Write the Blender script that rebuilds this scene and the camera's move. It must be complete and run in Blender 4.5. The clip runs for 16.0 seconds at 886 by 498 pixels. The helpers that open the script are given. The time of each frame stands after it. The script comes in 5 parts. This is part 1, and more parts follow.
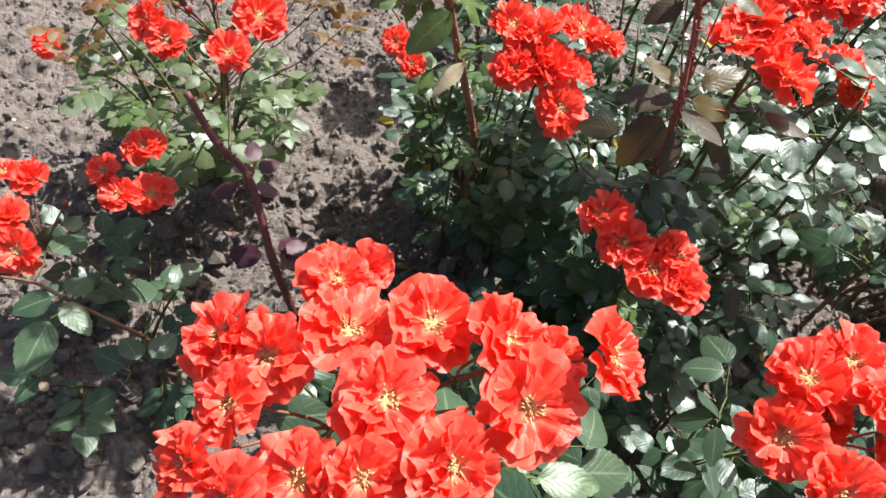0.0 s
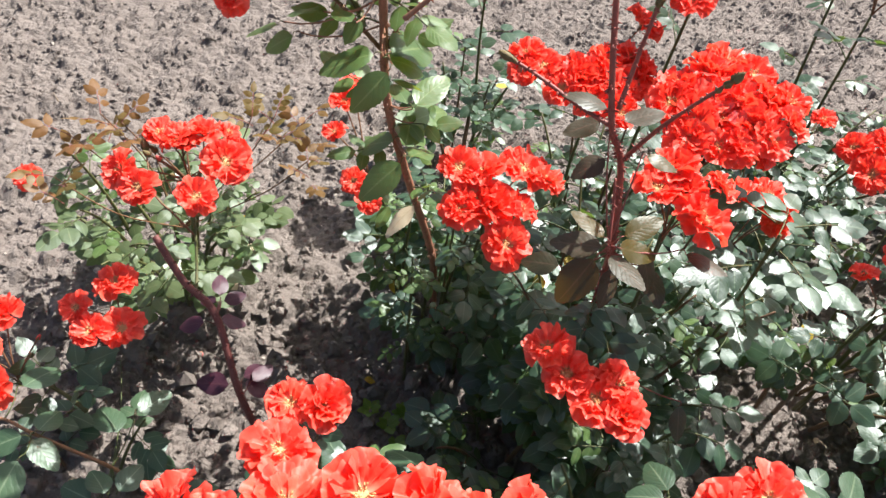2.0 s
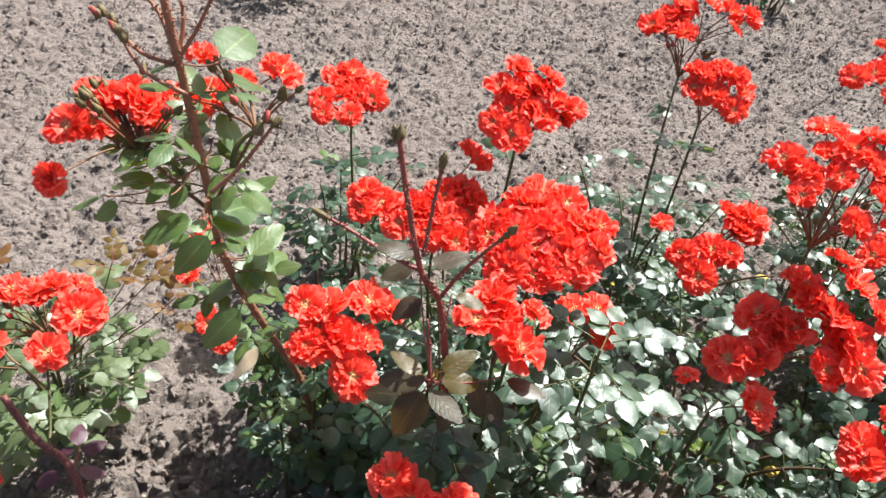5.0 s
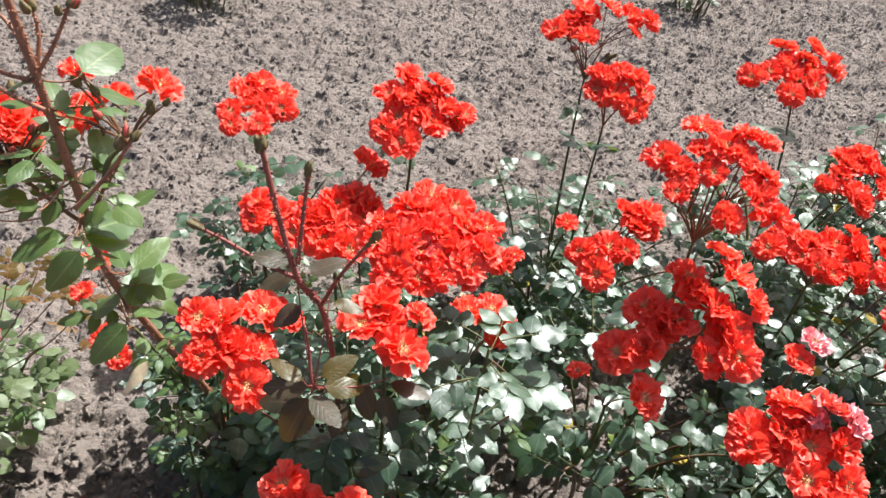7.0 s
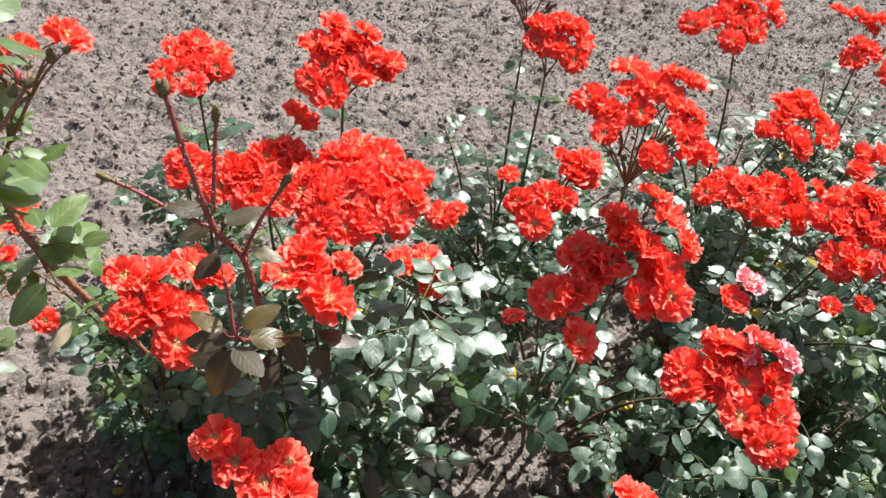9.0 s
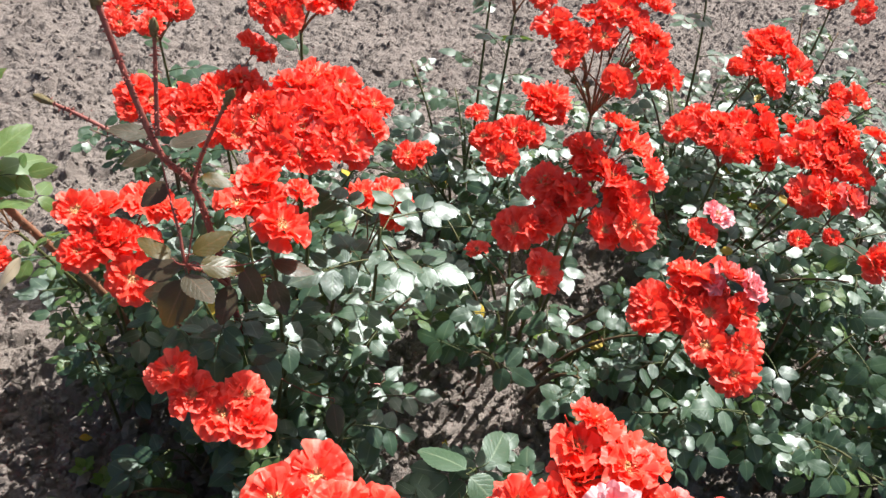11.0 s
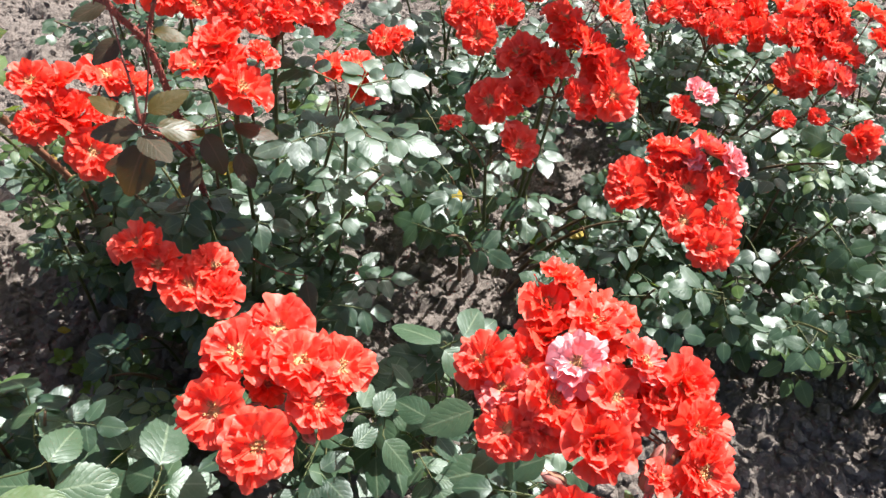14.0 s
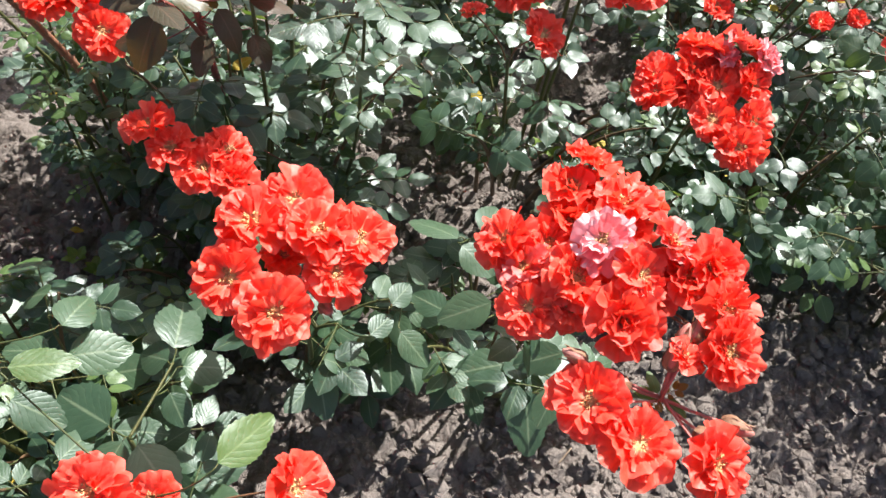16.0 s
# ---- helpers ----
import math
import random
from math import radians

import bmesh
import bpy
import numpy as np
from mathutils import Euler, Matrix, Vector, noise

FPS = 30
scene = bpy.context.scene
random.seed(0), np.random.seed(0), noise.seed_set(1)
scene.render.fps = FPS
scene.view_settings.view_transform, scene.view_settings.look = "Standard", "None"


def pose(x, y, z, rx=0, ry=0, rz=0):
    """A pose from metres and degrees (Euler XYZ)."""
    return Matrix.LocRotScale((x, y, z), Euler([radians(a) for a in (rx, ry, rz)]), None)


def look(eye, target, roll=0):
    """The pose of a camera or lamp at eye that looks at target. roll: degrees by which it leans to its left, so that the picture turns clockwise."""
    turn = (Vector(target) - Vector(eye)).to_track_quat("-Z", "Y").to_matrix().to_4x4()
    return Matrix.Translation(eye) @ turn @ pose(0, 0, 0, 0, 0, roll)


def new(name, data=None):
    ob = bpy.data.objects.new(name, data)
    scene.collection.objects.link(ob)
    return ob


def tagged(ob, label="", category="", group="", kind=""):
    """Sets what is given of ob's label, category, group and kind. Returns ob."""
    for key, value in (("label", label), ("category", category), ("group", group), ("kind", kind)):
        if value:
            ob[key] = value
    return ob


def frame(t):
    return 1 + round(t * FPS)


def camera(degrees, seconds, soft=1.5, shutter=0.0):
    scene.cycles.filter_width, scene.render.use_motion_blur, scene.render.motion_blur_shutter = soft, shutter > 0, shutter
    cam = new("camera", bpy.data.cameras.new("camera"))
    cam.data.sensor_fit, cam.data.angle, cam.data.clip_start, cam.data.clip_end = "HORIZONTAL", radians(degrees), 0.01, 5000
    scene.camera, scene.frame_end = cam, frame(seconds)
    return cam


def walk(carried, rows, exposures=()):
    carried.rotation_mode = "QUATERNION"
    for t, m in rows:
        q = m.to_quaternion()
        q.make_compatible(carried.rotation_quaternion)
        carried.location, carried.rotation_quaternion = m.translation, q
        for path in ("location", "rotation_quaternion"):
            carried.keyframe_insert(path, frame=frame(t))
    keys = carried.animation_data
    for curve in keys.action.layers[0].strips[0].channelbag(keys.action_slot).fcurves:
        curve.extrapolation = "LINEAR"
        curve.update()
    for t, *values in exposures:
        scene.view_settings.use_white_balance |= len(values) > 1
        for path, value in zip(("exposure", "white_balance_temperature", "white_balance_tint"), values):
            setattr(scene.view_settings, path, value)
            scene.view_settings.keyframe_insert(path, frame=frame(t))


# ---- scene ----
cam = camera(62.6, 16.0)
# seconds, eye, target, roll
PATH = [
    (0, (-0.0060, 0.0240, 1.0095), (0.1538, 0.9330, -0.1725), 10.0),
    (0.5, (0.0038, 0.0292, 1.0335), (0.1620, 0.9675, -0.1268), 9.3),
    (1, (0.0090, 0.0338, 1.0560), (0.1725, 1.0020, -0.0780), 8.9),
    (1.5, (0.0135, 0.0398, 1.0815), (0.1822, 1.0402, -0.0232), 8.6),
    (2, (0.0262, 0.0405, 1.0950), (0.2078, 1.0688, 0.0180), 8.6),
    (2.5, (0.0442, 0.0405, 1.1115), (0.2392, 1.0860, 0.0540), 8.0),
    (3, (0.0622, 0.0405, 1.1250), (0.2745, 1.0988, 0.0840), 8.0),
    (3.5, (0.0848, 0.0420, 1.1408), (0.3195, 1.1152, 0.1192), 8.0),
    (4, (0.1042, 0.0465, 1.1670), (0.3705, 1.1535, 0.1912), 8.0),
    (4.2, (0.1117, 0.0450, 1.1738), (0.3878, 1.1580, 0.2062), 8.0),
    (6.3, (0.2062, 0.0195, 1.2090), (0.5512, 1.1490, 0.2850), 7.9),
    (6.5, (0.2168, 0.0173, 1.2105), (0.5738, 1.1437, 0.2865), 8.1),
    (7, (0.2310, 0.0038, 1.2098), (0.6098, 1.1220, 0.2835), 8.0),
    (7.5, (0.2468, -0.0052, 1.2008), (0.6375, 1.0950, 0.2580), 8.1),
    (8, (0.2595, -0.0098, 1.1948), (0.6592, 1.0762, 0.2408), 7.9),
    (8.5, (0.2738, -0.0150, 1.1917), (0.6832, 1.0635, 0.2332), 7.9),
    (9, (0.2872, -0.0248, 1.1872), (0.7102, 1.0432, 0.2228), 7.9),
    (9.2, (0.2918, -0.0277, 1.1850), (0.7208, 1.0350, 0.2175), 8.0),
    (11.3, (0.3262, -0.0600, 1.1362), (0.7687, 0.9435, 0.1125), 8.4),
    (11.5, (0.3315, -0.0645, 1.1310), (0.7702, 0.9315, 0.0990), 8.1),
    (12, (0.3368, -0.0652, 1.1235), (0.7777, 0.9068, 0.0698), 8.4),
    (12.5, (0.3412, -0.0735, 1.1085), (0.7822, 0.8858, 0.0435), 8.4),
    (13, (0.3420, -0.0802, 1.1018), (0.7777, 0.8640, 0.0210), 8.4),
    (13.5, (0.3420, -0.0870, 1.0920), (0.7762, 0.8400, -0.0038), 8.9),
    (14, (0.3412, -0.0982, 1.0808), (0.7702, 0.8138, -0.0300), 9.1),
    (14.5, (0.3398, -0.1087, 1.0680), (0.7605, 0.7875, -0.0585), 9.2),
    (15, (0.3360, -0.1185, 1.0560), (0.7478, 0.7605, -0.0870), 9.2),
    (15.5, (0.3338, -0.1252, 1.0388), (0.7350, 0.7335, -0.1230), 9.5),
    (16, (0.3278, -0.1275, 1.0238), (0.7162, 0.7012, -0.1642), 10.2),
]
walk(cam, [(t, look(eye, target, roll)) for t, eye, target, roll in PATH], [(0, 0.89, 6850, 10), (1, 1.09, 6850, 10), (4, 1.13, 6850, 10), (6.5, 1.01, 6850, 10), (12.5, 0.99, 6850, 10), (14, 1.08, 6850, 10), (16, 1.12, 6850, 10)])

# ---- light ----
SUN_WAY = Vector((0.82, 0.57, 0.0)).normalized()
SUN_HIGH = radians(55)
world = bpy.data.worlds.new("sky")
scene.world = world
world.use_nodes = True
wn = world.node_tree.nodes
sky = wn.new("ShaderNodeTexSky")
sky.sky_type, sky.sun_disc = "NISHITA", False
sky.air_density, sky.dust_density = 0.85, 4.0
sky.sun_elevation, sky.sun_rotation = SUN_HIGH, math.atan2(SUN_WAY.x, SUN_WAY.y)
wn["Background"].inputs["Strength"].default_value = 0.080
world.node_tree.links.new(sky.outputs["Color"], wn["Background"].inputs["Color"])
sun = new("sun", bpy.data.lights.new("sun", "SUN"))
sun.data.energy, sun.data.angle, sun.data.color = 5.3, radians(0.55), (1.0, 0.97, 0.935)
to_sun = SUN_WAY * math.cos(SUN_HIGH) + Vector((0, 0, math.sin(SUN_HIGH)))
sun.matrix_world = look(to_sun * 20, (0, 0, 0))


# ---- materials ----
class Nodes:
    """A new node material, with short ways to add and join nodes."""

    def __init__(self, name):
        self.mat = bpy.data.materials.new(name)
        self.mat.use_nodes = True
        self.tree = self.mat.node_tree
        self.bsdf = self.tree.nodes["Principled BSDF"]
        self.out = self.tree.nodes["Material Output"]

    def node(self, kind, **sets):
        n = self.tree.nodes.new("ShaderNode" + kind)
        for key, value in sets.items():
            if key in n.inputs:
                n.inputs[key].default_value = value
        return n

    def join(self, a, b):
        self.tree.links.new(a, b)

    def noise(self, scale, detail=4.0, rough=0.6, vector=None):
        n = self.node("TexNoise", Scale=scale, Detail=detail, Roughness=rough)
        if vector is not None:
            self.join(vector, n.inputs["Vector"])
        return n.outputs["Fac"]

    def ramp(self, fac, stops):
        r = self.node("ValToRGB")
        els = r.color_ramp.elements
        while len(els) < len(stops):
            els.new(0.5)
        for e, (at, col) in zip(els, stops):
            e.position, e.color = at, (*col, 1)
        self.join(fac, r.inputs["Fac"])
        return r.outputs["Color"]

    def math(self, op, a, b=0.0, clamp=False):
        n = self.tree.nodes.new("ShaderNodeMath")
        n.operation, n.use_clamp = op, clamp
        for i, v in enumerate((a, b)):
            if isinstance(v, (int, float)):
                n.inputs[i].default_value = v
            else:
                self.join(v, n.inputs[i])
        return n.outputs[0]

    def mix(self, fac, a, b, blend="MIX"):
        n = self.tree.nodes.new("ShaderNodeMix")
        n.data_type, n.blend_type = "RGBA", blend
        for i, v in ((0, fac), (6, a), (7, b)):
            if isinstance(v, (int, float)):
                n.inputs[i].default_value = v
            elif isinstance(v, tuple):
                n.inputs[i].default_value = (*v, 1)
            else:
                self.join(v, n.inputs[i])
        return n.outputs[2]

    def bump(self, height, strength, distance):
        n = self.node("Bump", Strength=strength, Distance=distance)
        self.join(height, n.inputs["Height"])
        self.join(n.outputs["Normal"], self.bsdf.inputs["Normal"])
        return n.outputs["Normal"]

    def place(self):
        return self.node("TexCoord").outputs["Object"]

    def here(self):
        return self.node("NewGeometry").outputs["Position"]

    def chance(self):
        return self.node("ObjectInfo").outputs["Random"]

    def see_through(self, colour, share, normal=None):
        """Lets a share of the light pass through a thin leaf or petal."""
        t = self.node("BsdfTranslucent")
        if isinstance(colour, tuple):
            t.inputs["Color"].default_value = (*colour, 1)
        else:
            self.join(colour, t.inputs["Color"])
        if normal is not None:
            self.join(normal, t.inputs["Normal"])
        m = self.node("MixShader", Fac=share)
        self.join(self.bsdf.outputs[0], m.inputs[1])
        self.join(t.outputs[0], m.inputs[2])
        self.join(m.outputs[0], self.out.inputs["Surface"])


def soil_material(name, pale=0.0):
    n = Nodes(name)
    p = n.here()
    big, mid, fine = n.noise(2.2, 3, 0.5, p), n.noise(38, 5, 0.65, p), n.noise(330, 4, 0.7, p)
    c = n.ramp(mid, [(0.25, (0.136, 0.118, 0.109)), (0.5, (0.172, 0.151, 0.140)), (0.75, (0.214, 0.189, 0.176))])
    c = n.mix(n.ramp(big, [(0.35, (0.0, 0.0, 0.0)), (0.7, (0.5, 0.5, 0.5))]), c, (0.210, 0.187, 0.175))
    c = n.mix(n.ramp(fine, [(0.3, (0.0, 0.0, 0.0)), (0.75, (0.65, 0.65, 0.65))]), c, (0.248 + pale, 0.222 + pale, 0.208 + pale))
    # pale mineral crumbs
    grit = n.node("TexVoronoi", Scale=120.0)
    n.join(p, grit.inputs["Vector"])
    dots = n.ramp(grit.outputs["Distance"], [(0.08, (0.5, 0.5, 0.5)), (0.17, (0.0, 0.0, 0.0))])
    c = n.mix(n.mix(n.ramp(mid, [(0.55, (0.0, 0.0, 0.0)), (0.62, (1.0, 1.0, 1.0))]), (0.0, 0.0, 0.0), dots), c, (0.290, 0.260, 0.244))
    if pale:
        each = n.node("NewGeometry").outputs["Random Per Island"]
        c = n.mix(n.ramp(each, [(0.6, (0.0, 0.0, 0.0)), (1.0, (0.8, 0.8, 0.8))]), c, (0.262, 0.234, 0.219))
    n.join(c, n.bsdf.inputs["Base Color"])
    n.bsdf.inputs["Roughness"].default_value = 0.95
    n.bsdf.inputs["Specular IOR Level"].default_value = 0.15
    wob = n.mix(0.010, p, n.node("TexNoise", Scale=120.0).outputs["Color"])
    lumps = []
    for scale in (68.0, 150.0):
        cell = n.node("TexVoronoi", Scale=scale)
        n.join(wob, cell.inputs["Vector"])
        lumps.append(n.math("POWER", cell.outputs["Distance"], 2.2))
    rough = n.math("ADD", n.math("MULTIPLY", lumps[0], -2.2), n.math("MULTIPLY", lumps[1], -1.0))
    n.bump(n.math("ADD", rough, n.math("ADD", n.math("MULTIPLY", mid, 0.4), n.math("MULTIPLY", fine, 0.9))), 0.62, 0.010)
    return n.mat


def leaf_material(name, dark, light, vein, gloss=0.34, clear=0.22, glow=(0.16, 0.25, 0.04), shine=1.0, relief=0.17):
    """A rose leaf: u runs across the blade, v along it."""
    n = Nodes(name)
    uv = n.node("UVMap")
    s = n.node("SeparateXYZ")
    n.join(uv.outputs["UV"], s.inputs[0])
    side = n.math("ABSOLUTE", n.math("SUBTRACT", s.outputs["X"], 0.5))
    p = n.here()
    cloud = n.noise(55, 3, 0.6, p)
    rib = n.math("SUBTRACT", n.math("ADD", s.outputs["Y"], n.math("MULTIPLY", cloud, 0.16)), n.math("MULTIPLY", side, 0.85))
    wave = n.math("ABSOLUTE", n.math("SINE", n.math("MULTIPLY", rib, 20.0)))
    fine = n.noise(420, 3, 0.6, p)
    c = n.mix(n.math("ADD", n.math("MULTIPLY", n.chance(), 0.75), n.math("MULTIPLY", cloud, 0.35), True), dark, light)
    narrow = n.ramp(wave, [(0.0, (0.5, 0.5, 0.5)), (0.13, (0.0, 0.0, 0.0))])
    c = n.mix(narrow, c, n.mix(0.35, c, vein))
    mid = n.ramp(side, [(0.012, (0.8, 0.8, 0.8)), (0.04, (0.0, 0.0, 0.0))])
    c = n.mix(mid, c, vein)
    n.join(c, n.bsdf.inputs["Base Color"])
    n.join(n.math("ADD", n.math("MULTIPLY", cloud, 0.22), gloss - 0.10), n.bsdf.inputs["Roughness"])
    n.bsdf.inputs["Specular IOR Level"].default_value = shine
    pucker = n.noise(110, 1, 0.4, p)
    h = n.math("ADD", n.math("MULTIPLY", n.math("POWER", wave, 0.35), relief), n.math("ADD", n.math("MULTIPLY", fine, 0.12), n.math("MULTIPLY", pucker, 0.6)))
    n.bump(h, 0.42, 0.0022)
    n.bsdf.inputs["Specular Tint"].default_value = (0.84, 0.95, 1.0, 1)
    n.bsdf.inputs["Coat Weight"].default_value = 0.10 * shine
    n.bsdf.inputs["Coat Roughness"].default_value = 0.24
    n.bsdf.inputs["Coat Tint"].default_value = (0.96, 0.99, 1.0, 1)
    n.see_through(glow, clear)
    return n.mat


def petal_material(name, tip, deep, throat, glow, clear=0.35, blotch=None):
    """Petals: v runs from the throat to the rim."""
    n = Nodes(name)
    uv = n.node("UVMap")
    s = n.node("SeparateXYZ")
    n.join(uv.outputs["UV"], s.inputs[0])
    along = s.outputs["Y"]
    p = n.here()
    cloud, fine = n.noise(60, 3, 0.55, p), n.noise(500, 3, 0.6, p)
    each = n.node("NewGeometry").outputs["Random Per Island"]
    c = n.mix(n.math("ADD", n.math("MULTIPLY", each, 0.55), n.math("MULTIPLY", n.chance(), 0.45), True), deep, tip)
    # random paler patches: pinkish highlights put into the petal colour
    c = n.mix(n.ramp(cloud, [(0.48, (0.0, 0.0, 0.0)), (0.72, (0.65, 0.65, 0.65))]), c, (0.96, 0.22, 0.165))
    if blotch:
        c = n.mix(n.ramp(n.math("ADD", n.math("MULTIPLY", cloud, 0.7), n.math("MULTIPLY", each, 0.4)), [(0.50, (0.0, 0.0, 0.0)), (0.72, (0.9, 0.9, 0.9))]), c, blotch)
    c = n.mix(n.ramp(n.math("ADD", along, n.math("MULTIPLY", cloud, 0.10)), [(0.20, (1.0, 1.0, 1.0)), (0.42, (0.34, 0.34, 0.34)), (0.62, (0.0, 0.0, 0.0))]), c, throat)
    c = n.mix(n.ramp(n.math("ADD", along, n.math("MULTIPLY", n.math("SUBTRACT", cloud, 0.5), 0.30)), [(0.86, (0.0, 0.0, 0.0)), (1.0, (0.22, 0.22, 0.22))]), c, (0.96, 0.32, 0.26))
    n.join(c, n.bsdf.inputs["Base Color"])
    n.bsdf.inputs["Roughness"].default_value = 0.44
    n.bsdf.inputs["Specular IOR Level"].default_value = 0.42
    n.bsdf.inputs["Sheen Weight"].default_value = 0.05
    n.bsdf.inputs["Sheen Roughness"].default_value = 0.4
    streak = n.math("SINE", n.math("ADD", n.math("MULTIPLY", s.outputs["X"], 55.0), n.math("MULTIPLY", cloud, 14.0)))
    n.bump(n.math("ADD", n.math("MULTIPLY", streak, 0.07), n.math("ADD", n.math("MULTIPLY", fine, 0.6), n.math("MULTIPLY", cloud, 1.0))), 0.32, 0.002)
    n.see_through(glow, clear)
    return n.mat


def plain_material(name, a, b, scale=90.0, rough=0.5, spec=0.4, lift=0.0015):
    n = Nodes(name)
    p = n.here()
    cloud, fine = n.noise(scale, 4, 0.6, p), n.noise(scale * 7, 3, 0.6, p)
    n.join(n.mix(n.math("ADD", n.math("MULTIPLY", cloud, 0.8), n.math("MULTIPLY", fine, 0.25), True), a, b), n.bsdf.inputs["Base Color"])
    n.bsdf.inputs["Roughness"].default_value = rough
    n.bsdf.inputs["Specular IOR Level"].default_value = spec
    n.bump(fine, 0.5, lift)
    return n.mat


SOIL = soil_material("tilled_soil")
CLOD = soil_material("loose_clods", -0.02)
STONE = plain_material("pale_stone", (0.34, 0.31, 0.28), (0.58, 0.54, 0.49), 60, 0.8, 0.3)
LEAF = leaf_material("rose_leaf", (0.012, 0.036, 0.022), (0.040, 0.086, 0.045), (0.10, 0.16, 0.09), 0.41, 0.22, (0.20, 0.32, 0.04), shine=0.84)
LEAF_BROAD = leaf_material("broad_rose_leaf", (0.025, 0.060, 0.034), (0.062, 0.114, 0.060), (0.15, 0.21, 0.13), 0.44, 0.20, shine=0.72, relief=0.28)
LEAF_PALE = leaf_material("pale_rose_leaf", (0.060, 0.100, 0.045), (0.120, 0.165, 0.070), (0.17, 0.22, 0.11), 0.46, 0.28, (0.22, 0.32, 0.06), 0.8)
LEAF_FRESH = leaf_material("fresh_rose_leaf", (0.036, 0.084, 0.024), (0.085, 0.150, 0.042), (0.16, 0.23, 0.09), 0.43, 0.26, (0.32, 0.44, 0.06), 0.7)
LEAF_BRONZE = leaf_material("bronze_rose_leaf", (0.026, 0.032, 0.016), (0.052, 0.038, 0.024), (0.09, 0.06, 0.04), 0.42, 0.08, (0.42, 0.22, 0.03), 0.40, 0.20)
LEAF_OLIVE = leaf_material("olive_rose_leaf", (0.036, 0.042, 0.010), (0.075, 0.052, 0.015), (0.10, 0.07, 0.025), 0.40, 0.20, (0.46, 0.34, 0.02), 0.3)
LEAF_TIP = leaf_material("young_bronze_leaf", (0.080, 0.088, 0.018), (0.170, 0.075, 0.028), (0.20, 0.10, 0.05), 0.50, 0.30, (0.46, 0.24, 0.03), 0.5)
LEAF_PURPLE = leaf_material("purple_rose_leaf", (0.046, 0.015, 0.028), (0.080, 0.028, 0.044), (0.10, 0.04, 0.05), 0.44, 0.14, (0.20, 0.03, 0.06), 0.4)
LEAF_YELLOW = leaf_material("yellow_rose_leaf", (0.34, 0.24, 0.03), (0.50, 0.38, 0.05), (0.5, 0.42, 0.12), 0.55, 0.25, (0.5, 0.36, 0.03), 0.3)
LEAF_WEED = leaf_material("weed_leaf", (0.10, 0.17, 0.03), (0.16, 0.24, 0.05), (0.2, 0.28, 0.1), 0.5, 0.35, (0.3, 0.45, 0.05), 0.5)
LEAF_DRY = leaf_material("dry_rose_leaf", (0.34, 0.27, 0.17), (0.52, 0.44, 0.31), (0.38, 0.30, 0.18), 0.7, 0.10, (0.35, 0.25, 0.12))
PETAL = petal_material("vermilion_petal", (0.97, 0.112, 0.066), (0.89, 0.044, 0.032), (0.97, 0.56, 0.38), (0.96, 0.100, 0.052))
PETAL_FADED = petal_material("fading_petal", (0.85, 0.080, 0.050), (0.72, 0.040, 0.035), (0.78, 0.45, 0.28), (0.90, 0.10, 0.06), 0.34, (0.82, 0.30, 0.30))
PETAL_PINK = petal_material("bleached_pink_petal", (0.95, 0.36, 0.40), (0.92, 0.13, 0.17), (0.84, 0.62, 0.56), (0.9, 0.3, 0.34), 0.30, (0.95, 0.72, 0.76))
ANTHER = plain_material("golden_anthers", (0.46, 0.26, 0.11), (0.74, 0.49, 0.24), 300, 0.6)
BUD_RED = plain_material("bud_red", (0.46, 0.035, 0.035), (0.72, 0.13, 0.12), 140, 0.5)
LEAF_STALK = plain_material("leaf_stalk_green", (0.040, 0.062, 0.020), (0.085, 0.105, 0.038), 110, 0.48)
STALK = plain_material("green_stalk", (0.050, 0.064, 0.020), (0.110, 0.110, 0.040), 110, 0.48)
CANE = plain_material("brown_cane", (0.070, 0.048, 0.026), (0.165, 0.100, 0.056), 80, 0.55)
CANE_RED = plain_material("red_cane", (0.150, 0.036, 0.034), (0.310, 0.100, 0.080), 80, 0.45)
CANE_PURPLE = plain_material("purple_cane", (0.085, 0.026, 0.028), (0.190, 0.066, 0.056), 80, 0.45)
PEDICEL = plain_material("reddish_stalk", (0.110, 0.062, 0.030), (0.260, 0.130, 0.072), 120, 0.5)
THORNY = plain_material("orange_brown_cane", (0.130, 0.052, 0.034), (0.420, 0.205, 0.130), 170, 0.5)
SEPAL = plain_material("bud_green", (0.095, 0.090, 0.035), (0.190, 0.140, 0.065), 140, 0.5)
TWIG = plain_material("dry_twig", (0.14, 0.10, 0.07), (0.30, 0.24, 0.18), 120, 0.85)


# ---- mesh helpers ----
rnd = random.Random(11)


def finish(bm, name, mats, smooth=True):
    me = bpy.data.meshes.new(name)
    bm.to_mesh(me)
    bm.free()
    for m in mats if isinstance(mats, (list, tuple)) else [mats]:
        me.materials.append(m)
    if smooth:
        me.polygons.foreach_set("use_smooth", [True] * len(me.polygons))
    return me


def thing(name, base, label, category, group="", kind=""):
    ob = new(name)
    ob.empty_display_size = 0.05
    ob.location = base
    return tagged(ob, label, category, group, kind)


def piece(name, me, owner, m=None, label=""):
    """One mesh object under a thing that stands unturned at its location, placed by a world matrix."""
    ob = new(name, me)
    ob.parent = owner
    ob.matrix_parent_inverse = Matrix.Translation(-owner.location)
    if m is not None:
        ob.matrix_basis = m
    if label:
        tagged(ob, label)
    return ob


def sub_piece(name, me, owner, label=""):
    """A mesh under a part, in the part's own axes."""
    ob = new(name, me)
    ob.parent = owner
    if label:
        tagged(ob, label)
    return ob


